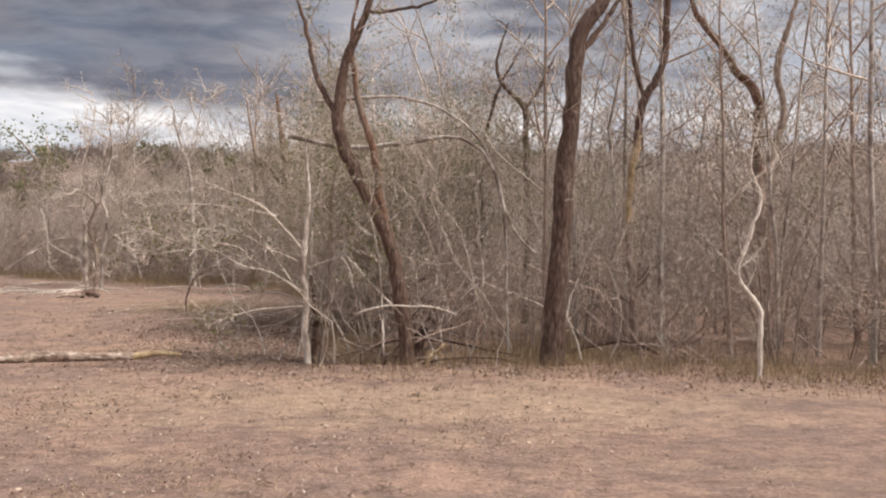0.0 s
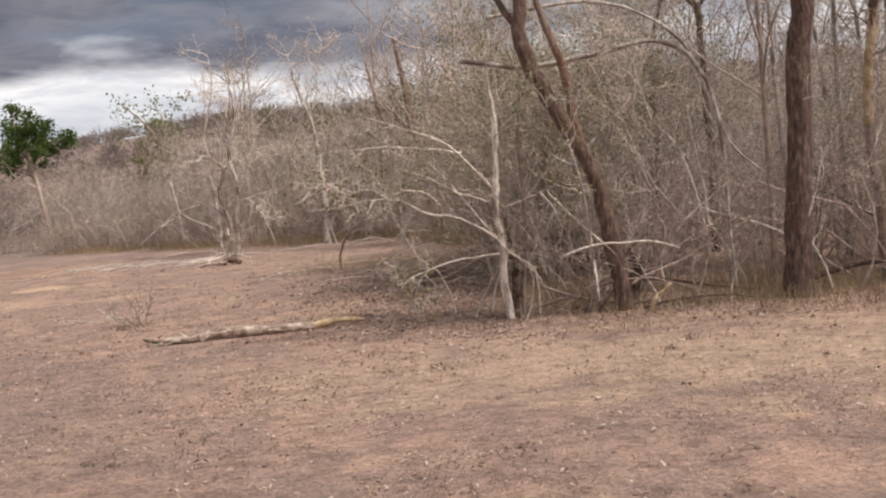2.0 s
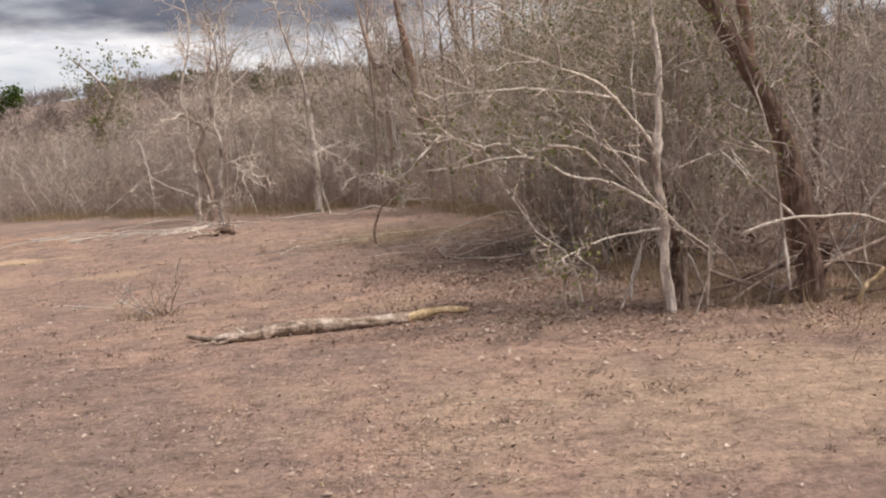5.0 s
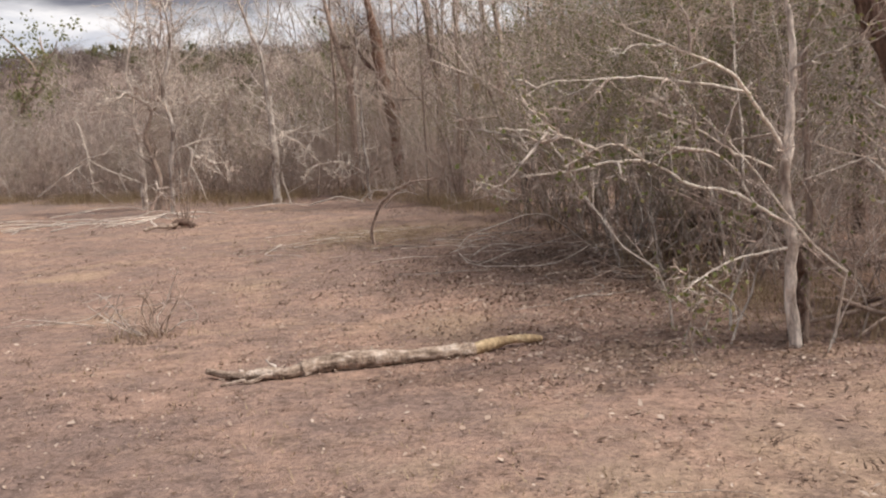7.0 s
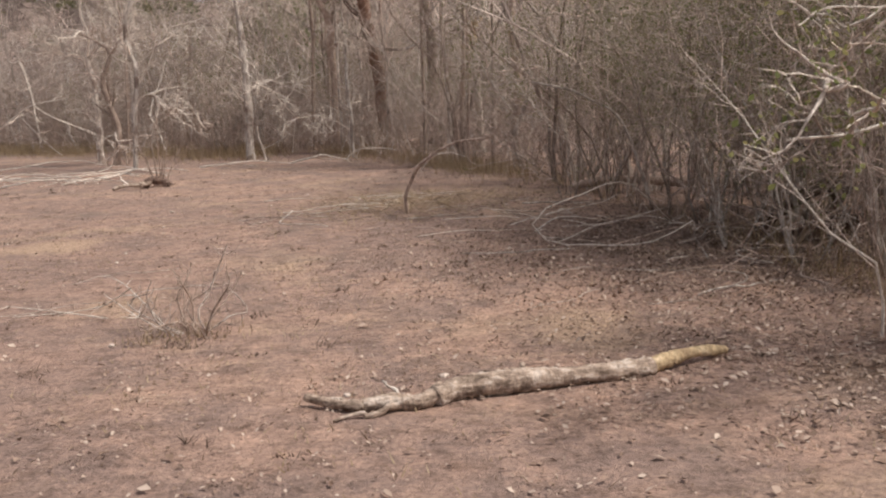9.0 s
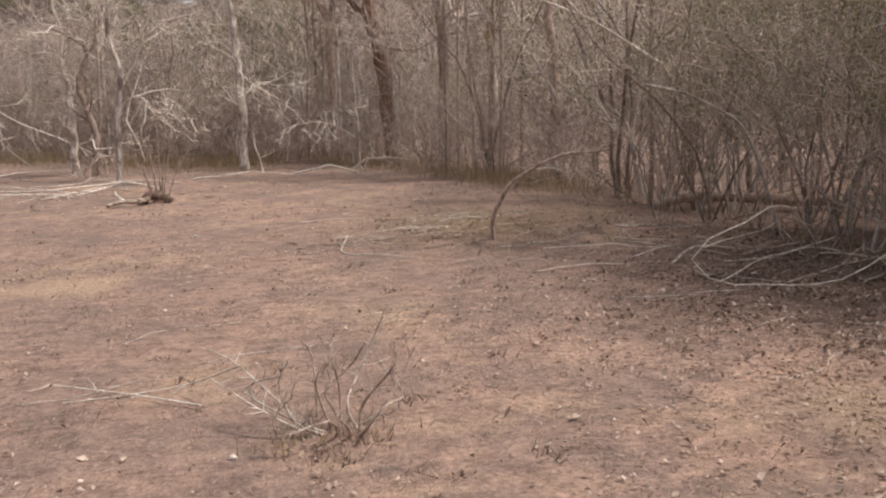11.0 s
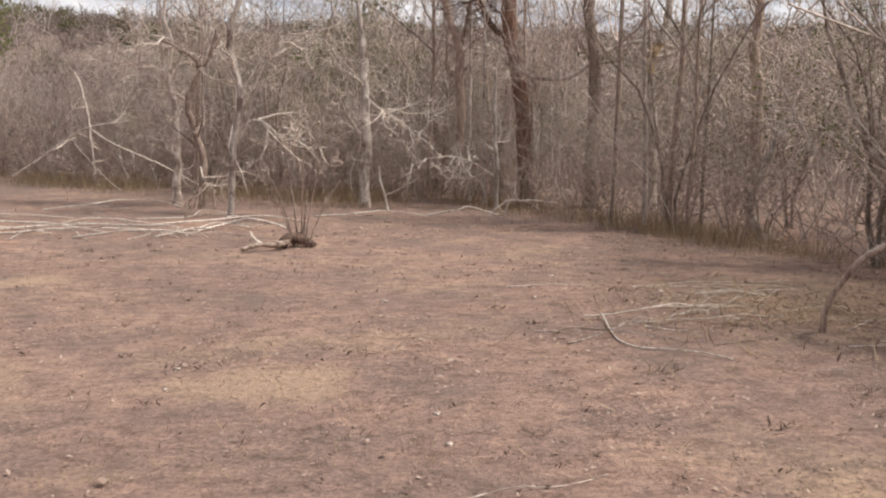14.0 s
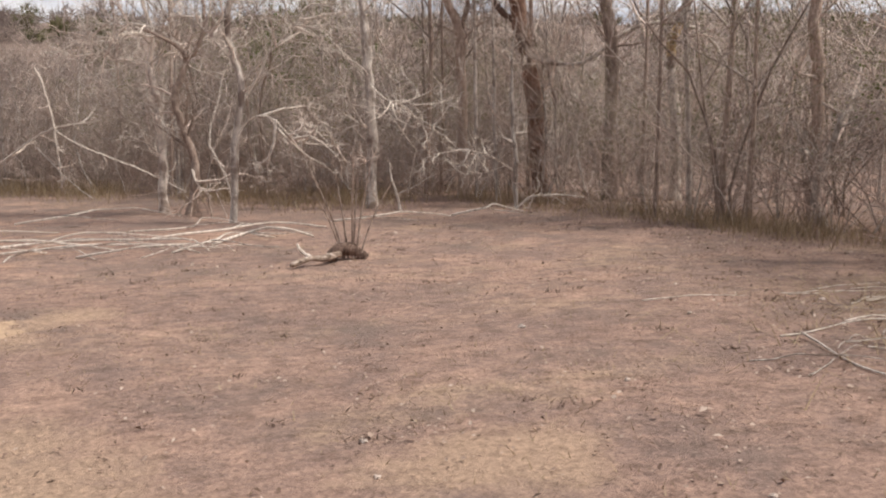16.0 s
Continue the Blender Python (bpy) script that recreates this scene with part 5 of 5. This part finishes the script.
def debris():
    """Long pale poles and branches heaped at the far edge of the clearing."""
    rows = (((-13.6, 23.0), (-12.4, 23.25), (-11.3, 22.75), (-10.9, 22.55), 0.028), ((-13.4, 22.7), (-12.2, 22.95), (-11.6, 22.8), (-11.0, 22.45), 0.022),
            ((-11.3, 22.5), (-10.9, 23.0), (-10.6, 23.5), (-10.2, 23.6), 0.026), ((-11.7, 23.8), (-11.0, 24.1), (-10.3, 24.2), (-9.5, 24.4), 0.028),
            ((-14.6, 23.6), (-13.6, 23.5), (-12.8, 23.2), (-12.0, 22.9), 0.026), ((-12.3, 22.4), (-11.8, 22.55), (-11.4, 22.8), (-10.9, 23.1), 0.020),
            ((-10.9, 23.1), (-10.5, 23.4), (-10.1, 23.3), (-9.7, 23.5), 0.034), ((-9.4, 25.0), (-8.9, 25.0), (-8.3, 25.2), (-7.6, 25.3), 0.026),
            ((-13.0, 22.2), (-12.5, 22.4), (-11.9, 22.4), (-11.5, 22.5), 0.014), ((-12.9, 23.7), (-12.4, 23.6), (-11.9, 23.8), (-11.2, 23.7), 0.017),
            ((-13.9, 26.0), (-13.2, 26.2), (-12.5, 26.5), (-11.8, 26.6), 0.024), ((-11.6, 22.2), (-11.2, 22.3), (-10.9, 22.25), (-10.6, 22.35), 0.013),
            ((-7.6, 25.4), (-7.1, 25.3), (-6.8, 25.5), (-6.4, 25.7), 0.03), ((-12.1, 24.6), (-11.5, 24.5), (-11.0, 24.9), (-10.5, 24.9), 0.02),
            ((-14.9, 22.5), (-14.0, 22.6), (-13.3, 22.9), (-12.7, 22.8), 0.022), ((-15.4, 24.6), (-14.6, 24.5), (-13.9, 24.8), (-13.0, 24.7), 0.02))
    for a, b, c, d, r in rows:
        r *= 0.66
        b, c = (np.array(b) + rng.normal(0, 0.16, 2), np.array(c) + rng.normal(0, 0.16, 2))
        h = [r + 0.10 * rng.random() ** 2 for _ in range(4)]
        main = [(*a, r * 0.6), (*b, h[1] + 0.03), (*c, h[2] + 0.05), (*d, r * 0.5)]
        mid = main[1]
        side = [mid, (mid[0] + 0.3, mid[1] + 0.25 * rng.normal(), 0.08), (mid[0] + 0.8, mid[1] + 0.3 * rng.normal(), 0.015)]
        fallen("fallen_branch", "long bleached fallen branch lying on bare earth", "branch", [("branch", BARK_WHITE if r > 0.011 else BARK_PALE, r, r * 0.5, main), ("side_branch", BARK_PALE, r * 0.5, 0.006, side)], "fallen branches on the clearing")
    # thinner sticks nearer by
    for x, y, a, n, r in ((-6.9, 16.7, -20, 1.0, 0.009), (-6.2, 17.4, 5, 1.4, 0.011), (-6.0, 17.1, 2, 1.2, 0.009), (-7.35, 13.5, 18, 0.8, 0.011), (-8.2, 13.0, 25, 0.9, 0.008), (-3.3, 8.2, -18, 0.6, 0.008), (-7.9, 14.1, 28, 0.9, 0.008), (-5.6, 17.9, 60, 0.6, 0.012),
                          (-4.8, 15.2, 12, 1.1, 0.009), (-4.4, 15.9, -8, 1.3, 0.009), (-5.1, 14.7, 6, 0.9, 0.008), (-4.0, 13.4, 14, 0.8, 0.008), (-4.3, 12.6, 33, 0.9, 0.008), (-3.4, 12.2, -15, 0.9, 0.009), (-5.5, 15.6, -12, 0.8, 0.007), (-9.3, 12.9, 30, 0.7, 0.007), (-1.6, 9.6, 12, 0.7, 0.007), (0.4, 9.9, -8, 0.9, 0.008), (-6.5, 18.6, -6, 1.6, 0.010), (-5.2, 18.8, 9, 1.3, 0.010)):
        c, s = math.cos(radians(a)) * n / 2, math.sin(radians(a)) * n / 2
        j = 0.08 * rng.normal(0, 1, 2)
        r *= 0.55 if n >= 1.0 else 0.36
        fallen("stick", "thin bleached stick lying on leaf litter", "stick", [("stick_wood", BARK_WHITE if n > 1.0 else BARK_PALE, r, r * 0.6, [(x - c, y - s, r), (x - c * 0.2 + j[0], y - s * 0.2 + j[1], r + 0.015), (x + c * 0.4, y + s * 0.4, r + 0.01), (x + c, y + s, r)])], "sticks on the ground")

    # the litter of sticks beside the arched sapling
    bent = [(-6.78, 17.29, 0.03), (-6.85, 16.41, 0.012), (-6.48, 16.14, 0.03), (-6.28, 15.96, 0.012)]
    fallen("fallen_branch", "bent bleached branch lying on leaf litter", "branch", [("branch", BARK_WHITE, 0.0075, 0.005, bent)], "sticks on the ground")
    for ends in ([(-6.31, 17.55, 0.012), (-6.01, 17.52, 0.03), (-5.71, 17.48, 0.012)], [(-5.74, 18.14, 0.012), (-5.46, 18.05, 0.03), (-5.19, 17.95, 0.012)]):
        fallen("stick", "straight bleached stick lying on leaf litter", "stick", [("stick_wood", BARK_WHITE, 0.0075, 0.005, ends)], "sticks on the ground")
    for i in range(34):
        x, y, a, n = -5.55 + 0.55 * rng.normal(), 17.3 + 0.6 * rng.normal(), rng.normal(0.0, 0.7), 0.3 + 0.7 * rng.random() ** 2
        c, t, r = math.cos(a) * n / 2, math.sin(a) * n / 2, 0.0035 + 0.005 * rng.random() ** 2
        j = rng.normal(0, 0.05, 2)
        fallen("twig", "thin dry twig lying in a tangle of sticks", "twig", [("twig_wood", (BARK_WHITE, BARK_PALE, BARK_GREY)[i % 3], r, r * 0.5, [(x - c, y - t, r), (x - c * 0.2 + j[0], y - t * 0.2 + j[1], r + 0.03 * rng.random()), (x + c * 0.5, y + t * 0.5, r + 0.02), (x + c, y + t, r)])], "twigs beside the arched sapling")


debris()


def brush():
    """Dead branches lying about on the shaded floor under the thicket."""
    for i in range(30):
        x, y = -2.9 + 0.75 * rng.normal(), 14.9 + 1.5 * rng.normal()
        if y < 12.2 or x > -0.8 or (x < -3.9 and i % 2):
            continue
        a, n = rng.normal(0.1, 0.6), 0.6 + 1.1 * rng.random()
        c, s = math.cos(a) * n / 2, math.sin(a) * n / 2
        r, up = 0.005 + 0.010 * rng.random() ** 2, 0.04 + 0.15 * rng.random() ** 2
        j = rng.normal(0, 0.1, (2, 2))
        main = [(x - c, y - s, r), (x - c * 0.3 + j[0, 0], y - s * 0.3 + j[0, 1], up), (x + c * 0.35 + j[1, 0], y + s * 0.35 + j[1, 1], up * 0.8), (x + c, y + s, r)]
        m = main[1]
        side = [m, (m[0] + 0.22 * rng.normal(), m[1] + 0.15 * rng.normal(), up + 0.08), (m[0] + 0.4 * rng.normal(), m[1] + 0.25 * rng.normal(), up + 0.05)]
        fallen("fallen_branch", "dead twiggy branch lying on the shaded floor", "branch", [("branch", (BARK_PALE, BARK_GREY, BARK_GREY)[i % 3], r, r * 0.5, main), ("side_branch", BARK_PALE, r * 0.5, 0.003, side)], "dead branches under the thicket")


brush()


STONE = bark("pale_stone", (0.26, 0.20, 0.17), (0.42, 0.35, 0.31), (0.56, 0.49, 0.45), 0.25, 14, None, (1, 1, 1))


def stones():
    def stone(x, y, size):
        size *= 0.6
        bm = bmesh.new()
        bmesh.ops.create_icosphere(bm, subdivisions=2, radius=size)
        for v in bm.verts:
            v.co *= 1 + 0.6 * noise.noise(v.co * (1.2 / size) + Vector((x, y, 0)))
            v.co.z *= 0.55
        me = bpy.data.meshes.new("stone")
        bm.to_mesh(me)
        bm.free()
        me.materials.append(STONE)
        ob = tagged(new("stone", me), "small pale stone half sunk in earth", "stone", "stones on the clearing")
        ob.location = (x, y, float(ground_z(x, y)) + size * 0.22)
    for x, y, s in ((-8.42, 18.14, 0.05), (-4.95, 10.9, 0.05), (-5.35, 11.0, 0.05), (-4.72, 11.05, 0.03), (-8.16, 14.72, 0.03), (-9.69, 15.69, 0.03), (-9.71, 16.12, 0.035), (-8.19, 15.14, 0.028), (-7.14, 18.17, 0.03), (-6.0, 18.3, 0.04), (-12.7, 19.2, 0.06), (-9.3, 13.9, 0.035), (-7.4, 11.9, 0.04), (-6.76, 19.28, 0.03), (-8.19, 16.7, 0.03), (-5.87, 10.75, 0.035)):
        stone(x, y, s)


stones()


def sand_material():
    m, nt, b = material("pale_orange_sand", 0.95)
    f = noise_node(nt, 14, 5, 0.7)
    nt.links.new(ramp(nt, f, (0.3, (0.36, 0.25, 0.175)), (0.7, (0.50, 0.36, 0.245))), b.inputs["Base Color"])
    bump(nt, b, f, 0.6, 0.03)
    return m


SAND = sand_material()


def sand_mound(gx, gy, rx, ry, turn, high, label):
    """A thin drift of loose sand with a ragged edge."""
    n = 44
    u = np.linspace(-1, 1, n)
    X, Y = np.meshgrid(u, u, indexing="ij")
    an = np.arctan2(Y, X)
    r = np.hypot(X, Y) * (1 + 0.18 * np.sin(3 * an + 1 + gx) + 0.12 * np.sin(7 * an + gy))
    Z = high * np.clip(1 - r * r, -0.8, 1) + 0.006 * rng.normal(0, 1, X.shape) - 0.004
    c, s = math.cos(radians(turn)), math.sin(radians(turn))
    x, y = gx + rx * X * c - ry * Y * s, gy + rx * X * s + ry * Y * c
    v = np.stack([x - gx, y - gy, Z + ground_z(x, y) - ground_z(gx, gy)], -1).reshape(-1, 3)
    i, j = np.meshgrid(np.arange(n - 1), np.arange(n - 1), indexing="ij")
    q = np.stack([i * n + j, (i + 1) * n + j, (i + 1) * n + j + 1, i * n + j + 1], -1).reshape(-1, 4)
    ob = tagged(new("sand_mound", mesh_from("sand_mound", v, q, SAND)), label, "mound")
    ob.location = (gx, gy, float(ground_z(gx, gy)))


sand_mound(-12.5, 18.8, 0.6, 0.42, 10, 0.05, "low mound of pale orange sand on bare ground")


# ---- leaf litter, stubble and grass ----
def drift(x, y):
    """Where the wind has gathered loose stuff: about -1 to 1, in drifts from a hand to some metres wide."""
    q = np.random.default_rng(21)
    out = 0
    for wave, share in ((3.4, 0.5), (1.3, 0.45), (0.5, 0.4), (0.22, 0.35)):
        for _ in range(4):
            a, ph = q.random() * 6.28, q.random() * 6.28
            out = out + share * 0.5 * np.sin((x * math.cos(a) + y * math.sin(a)) * 6.28 / wave + ph + 1.2 * np.sin((x * math.sin(a) - y * math.cos(a)) * 3.5 / wave + 2 * ph))
    return out


def lying(n, size, tilt, mat, name, label, fold=0.15, spot=None):
    """Small leaves lying about on the ground of the clearing, or round a spot (x, y, spread)."""
    k = int(n)
    y = 1.5 + 27 * rng.random(k) ** 1.25
    x = -5.0 - 0.45 * (y - 4) + (rng.random(k) - 0.5) * (11 + 0.75 * y)
    x = np.where(rng.random(k) < 0.25, -4.8 + 2.3 * rng.normal(0, 1, k), x)
    ok = (y < edge(x) + 2.5)
    ok &= rng.random(k) < np.clip(0.42 + 0.75 * drift(x, y), 0.04, 1)
    if spot:
        x, y = spot[0] + spot[2] * rng.normal(0, 1, k), spot[1] + spot[3] * rng.normal(0, 1, k)
        ok = rng.random(k) < 0.75 + 0.25 * np.sin(x * 5 + 2 * np.sin(y * 4))
    x, y = x[ok], y[ok]
    k = len(x)
    z = ground_z(x, y) + 0.008 + 0.012 * rng.random(k)
    a = rng.random(k) * 6.28
    d = np.stack([np.cos(a), np.sin(a), rng.normal(0, tilt, k)], 1)
    s = np.stack([-np.sin(a), np.cos(a), rng.normal(0, tilt, k)], 1)
    up = np.array([[0, 0, 1.0]])
    sz = (size * (0.45 + 1.0 * rng.random(k) ** 2))[:, None]
    p = np.stack([x, y, z], 1)
    w1, w2 = 0.12 + 0.3 * rng.random((k, 1)), 0.12 + 0.3 * rng.random((k, 1))
    v = np.stack([p - d * sz * 0.5, p + (s + d * (w2 - w1)) * sz * w1 + up * sz * fold, p + d * sz * 0.5 + up * sz * fold * 0.7, p - s * sz * w2 + up * sz * fold * 1.2], 1).reshape(-1, 3)
    b = np.arange(k)[:, None] * 4
    f = np.concatenate([b + np.array([[0, 1, 2]]), b + np.array([[0, 2, 3]])])
    tagged(new(name, mesh_from(name, v, f, mat, False)), label, "litter", kind="stuff")


lying(190000, 0.025, 0.35, LITTER, "leaf_litter", "small dead brown and pale leaves on the ground")
LITTER_DARK = leaf_material("dark_dead_leaves", (0.12, 0.08, 0.063), (0.17, 0.117, 0.092), (0.25, 0.175, 0.14), 0.05)
lying(6000, 0.032, 0.4, LITTER_DARK, "dark_leaf_litter", "dark curled dead leaves scattered over the earth", 0.3)
LITTER_RUST = leaf_material("rusty_dead_leaves", (0.15, 0.09, 0.065), (0.27, 0.175, 0.13), (0.44, 0.325, 0.26), 0.05)
# brown litter under the thicket, its colour darkened to deepen the shade there
LITTER_SHADE_BROWN = leaf_material("brown_leaves_darkened_for_shade", (0.13, 0.085, 0.066), (0.19, 0.132, 0.106), (0.30, 0.215, 0.175), 0.05)
lying(34000, 0.027, 0.3, LITTER_SHADE_BROWN, "shaded_leaf_litter", "thick brown leaf litter under the thicket, coloured darker to deepen its shade", 0.12, (-2.9, 14.6, 1.1, 1.3))
lying(3200, 0.030, 0.35, LITTER_RUST, "brown_fallen_leaves", "matted brown leaves where the thicket meets the clearing", 0.15, (-3.9, 13.0, 0.7, 0.9))
lying(7000, 0.034, 0.5, LITTER, "fallen_leaves", "curled pale dead leaves on the floor under the thicket", 0.35, (-2.9, 13.9, 1.2, 1.4))
lying(3600, 0.032, 0.22, LITTER_RUST, "brown_leaf_litter", "brown dead leaves gathered beside the log and tree foot", 0.08, (-2.9, 11.2, 1.0, 0.75))
lying(4200, 0.040, 0.25, LITTER, "pale_fallen_leaves", "pale dead leaves fallen beside the log and tree foot", 0.14, (-2.7, 10.8, 1.2, 0.8))
for sx, sy, wx, wy in ((0.6, 10.3, 1.5, 0.5), (3.6, 9.7, 1.4, 0.6)):
    lying(3200, 0.034, 0.4, LITTER_RUST, "edge_leaf_litter", "rusty dead leaves gathered along the foot of the wood", 0.25, (sx, sy, wx, wy))
lying(4800, 0.045, 0.25, LITTER, "large_leaf_litter", "larger curled dead leaves on the ground", 0.14)


def blades(name, label, x, y, h, mat, width, lean=0.5):
    k = len(x)
    z = ground_z(x, y)
    a = rng.random(k) * 6.28
    p = np.stack([x, y, z - 0.004], 1)
    s = np.stack([np.cos(a), np.sin(a), np.zeros(k)], 1) * width
    hh = h * (0.5 + rng.random(k))
    tip = p + np.stack([rng.normal(0, lean, k) * hh, rng.normal(0, lean, k) * hh, hh], 1)
    v = np.stack([p - s, p + s, tip], 1).reshape(-1, 3)
    tagged(new(name, mesh_from(name, v, np.arange(3 * k).reshape(-1, 3), mat, False)), label, "grass", kind="stuff")


def dark_tufts():
    """Small dark clumps of matted stems and leaves dotted over the clearing."""
    k = 620
    y = 6 + 20 * rng.random(k)
    x = -5.5 - 0.45 * (y - 6) + (rng.random(k) - 0.5) * (8 + 0.6 * y)
    ok = (y < edge(x)) & (rng.random(k) < 0.55 + 0.45 * drift(x + 7, y))
    x, y = x[ok], y[ok]
    size = 0.019 + 0.028 * rng.random(len(x)) ** 2
    per = 16
    cx, cy = np.repeat(x, per) + np.repeat(size, per) * 1.5 * rng.normal(0, 1, len(x) * per), np.repeat(y, per) + np.repeat(size, per) * rng.normal(0, 1, len(x) * per)
    blades("dark_tufts", "small dark tufts of dead plants on the earth", cx, cy, np.repeat(size, per) * 1.1, LITTER_DARK, 0.006, 1.0)


def build_grass():
    k = 60000
    y = 1.5 + 24 * rng.random(k) ** 1.3
    x = -5.0 - 0.45 * (y - 4) + (rng.random(k) - 0.5) * (9 + 0.7 * y)
    patch = np.sin(x * 1.4 + 2.1 * np.sin(y * 0.8)) * np.sin(y * 1.6 + 1.1 * np.sin(x * 1.1))
    ok = (y < edge(x) + 1) & (rng.random(k) < 0.5 + 0.5 * patch)
    blades("grass_stubble", "short trampled dry grass stubble", x[ok], y[ok], 0.035, STRAW, 0.0035, 0.9)
    # flattened straw beside the arched sapling
    k = 1500
    blades("flattened_straw", "flattened pale straw beside a bent sapling", -5.3 + 0.8 * rng.normal(0, 1, k), 17.4 + 0.75 * rng.normal(0, 1, k), 0.11, STRAW, 0.004, 2.6)
    # tall dry grass along the foot of the wood
    k = 30000
    x = -22 + 29 * rng.random(k)
    y = edge(x) + rng.normal(0.1, 0.8, k)
    ok = rng.random(k) < 0.5 + 0.5 * np.sin(x * 1.9) * np.sin(x * 0.7 + 1)
    tx, ty = -6.95 + 0.2 * rng.normal(0, 1, 140), 12.05 + 0.14 * rng.normal(0, 1, 140)
    x, y, ok = np.r_[x, tx], np.r_[y, ty], np.r_[ok, np.ones(140, bool)]
    blades("dry_grass", "tawny dry grass at the foot of the wood", x[ok], y[ok], np.where(y[ok] < 12.8, np.where(x[ok] > -3, 0.12, 0.075), 0.28) * np.where(x[ok] > -3, 1.6, 1.0), STRAW, 0.004, 0.35)


    # thin grass and shoots on the near side of the wood
    k = 9000
    x = -2.6 + 9 * rng.random(k)
    y = edge(x) - 0.35 + rng.normal(0, 0.55, k)
    ok = rng.random(k) < 0.45 + 0.5 * drift(x + 3, y * 1.5)
    blades("thin_grass", "thin dry grass and shoots beside the trees", x[ok], y[ok], 0.16, STRAW, 0.003, 0.5)


build_grass()
dark_tufts()


# ---- leafy trees seen far off ----
LEAF_DULL = leaf_material("dull_green_leaves", (0.12, 0.15, 0.05), (0.17, 0.20, 0.065), (0.22, 0.23, 0.09), 0.5)

def leafy_tree(x, y, height, spread, mat, label, count, clumps, low=0.0):
    base = np.array([x, y, float(ground_z(x, y))])
    e = thing("leafy_tree", tuple(base), label, "tree")
    trunk = grow((0, 0, -0.1), (0.05, 0, 1), height * 0.75, 8, 0.08, 0.05)
    limb = offshoots([trunk], 9, height * 0.35, 6, 0.6, 0.15, 0.12, 0.4)
    part("trunk", mesh_from("trunk", *tubes(trunk[None], np.linspace(height * 0.022, height * 0.008, 8)[None], 8, 0.1), BARK_GREY), e)
    for i in range(len(limb)):
        part("limb", mesh_from("limb", *tubes(limb[i:i + 1], taper(1, 6, height * 0.009, height * 0.002), 5), BARK_GREY), e)
    c = np.concatenate([limb[:, -1], limb[:, 3], trunk[-2:]])
    c = c[c[:, 2] > low * height]
    c = c[rng.integers(0, len(c), clumps)] + rng.normal(0, spread * 0.28, (clumps, 3))
    part("crown", mesh_from("crown", *leaves(c, 0.15, count, spread * 0.13), mat, False), e)


leafy_tree(-26.2, 41.2, 8.0, 1.15, LEAF_GREEN, "bright green leafy tree standing above dry scrub", 95, 70, 0.52)
leafy_tree(-9.3, 43.0, 5.4, 2.3, LEAF_DULL, "low dull-green leafy tree behind the bare wood", 55, 80)
leafy_tree(-23.9, 45.0, 8.4, 1.7, LEAF_OLIVE, "thin-crowned olive tree above the dry scrub", 26, 50)
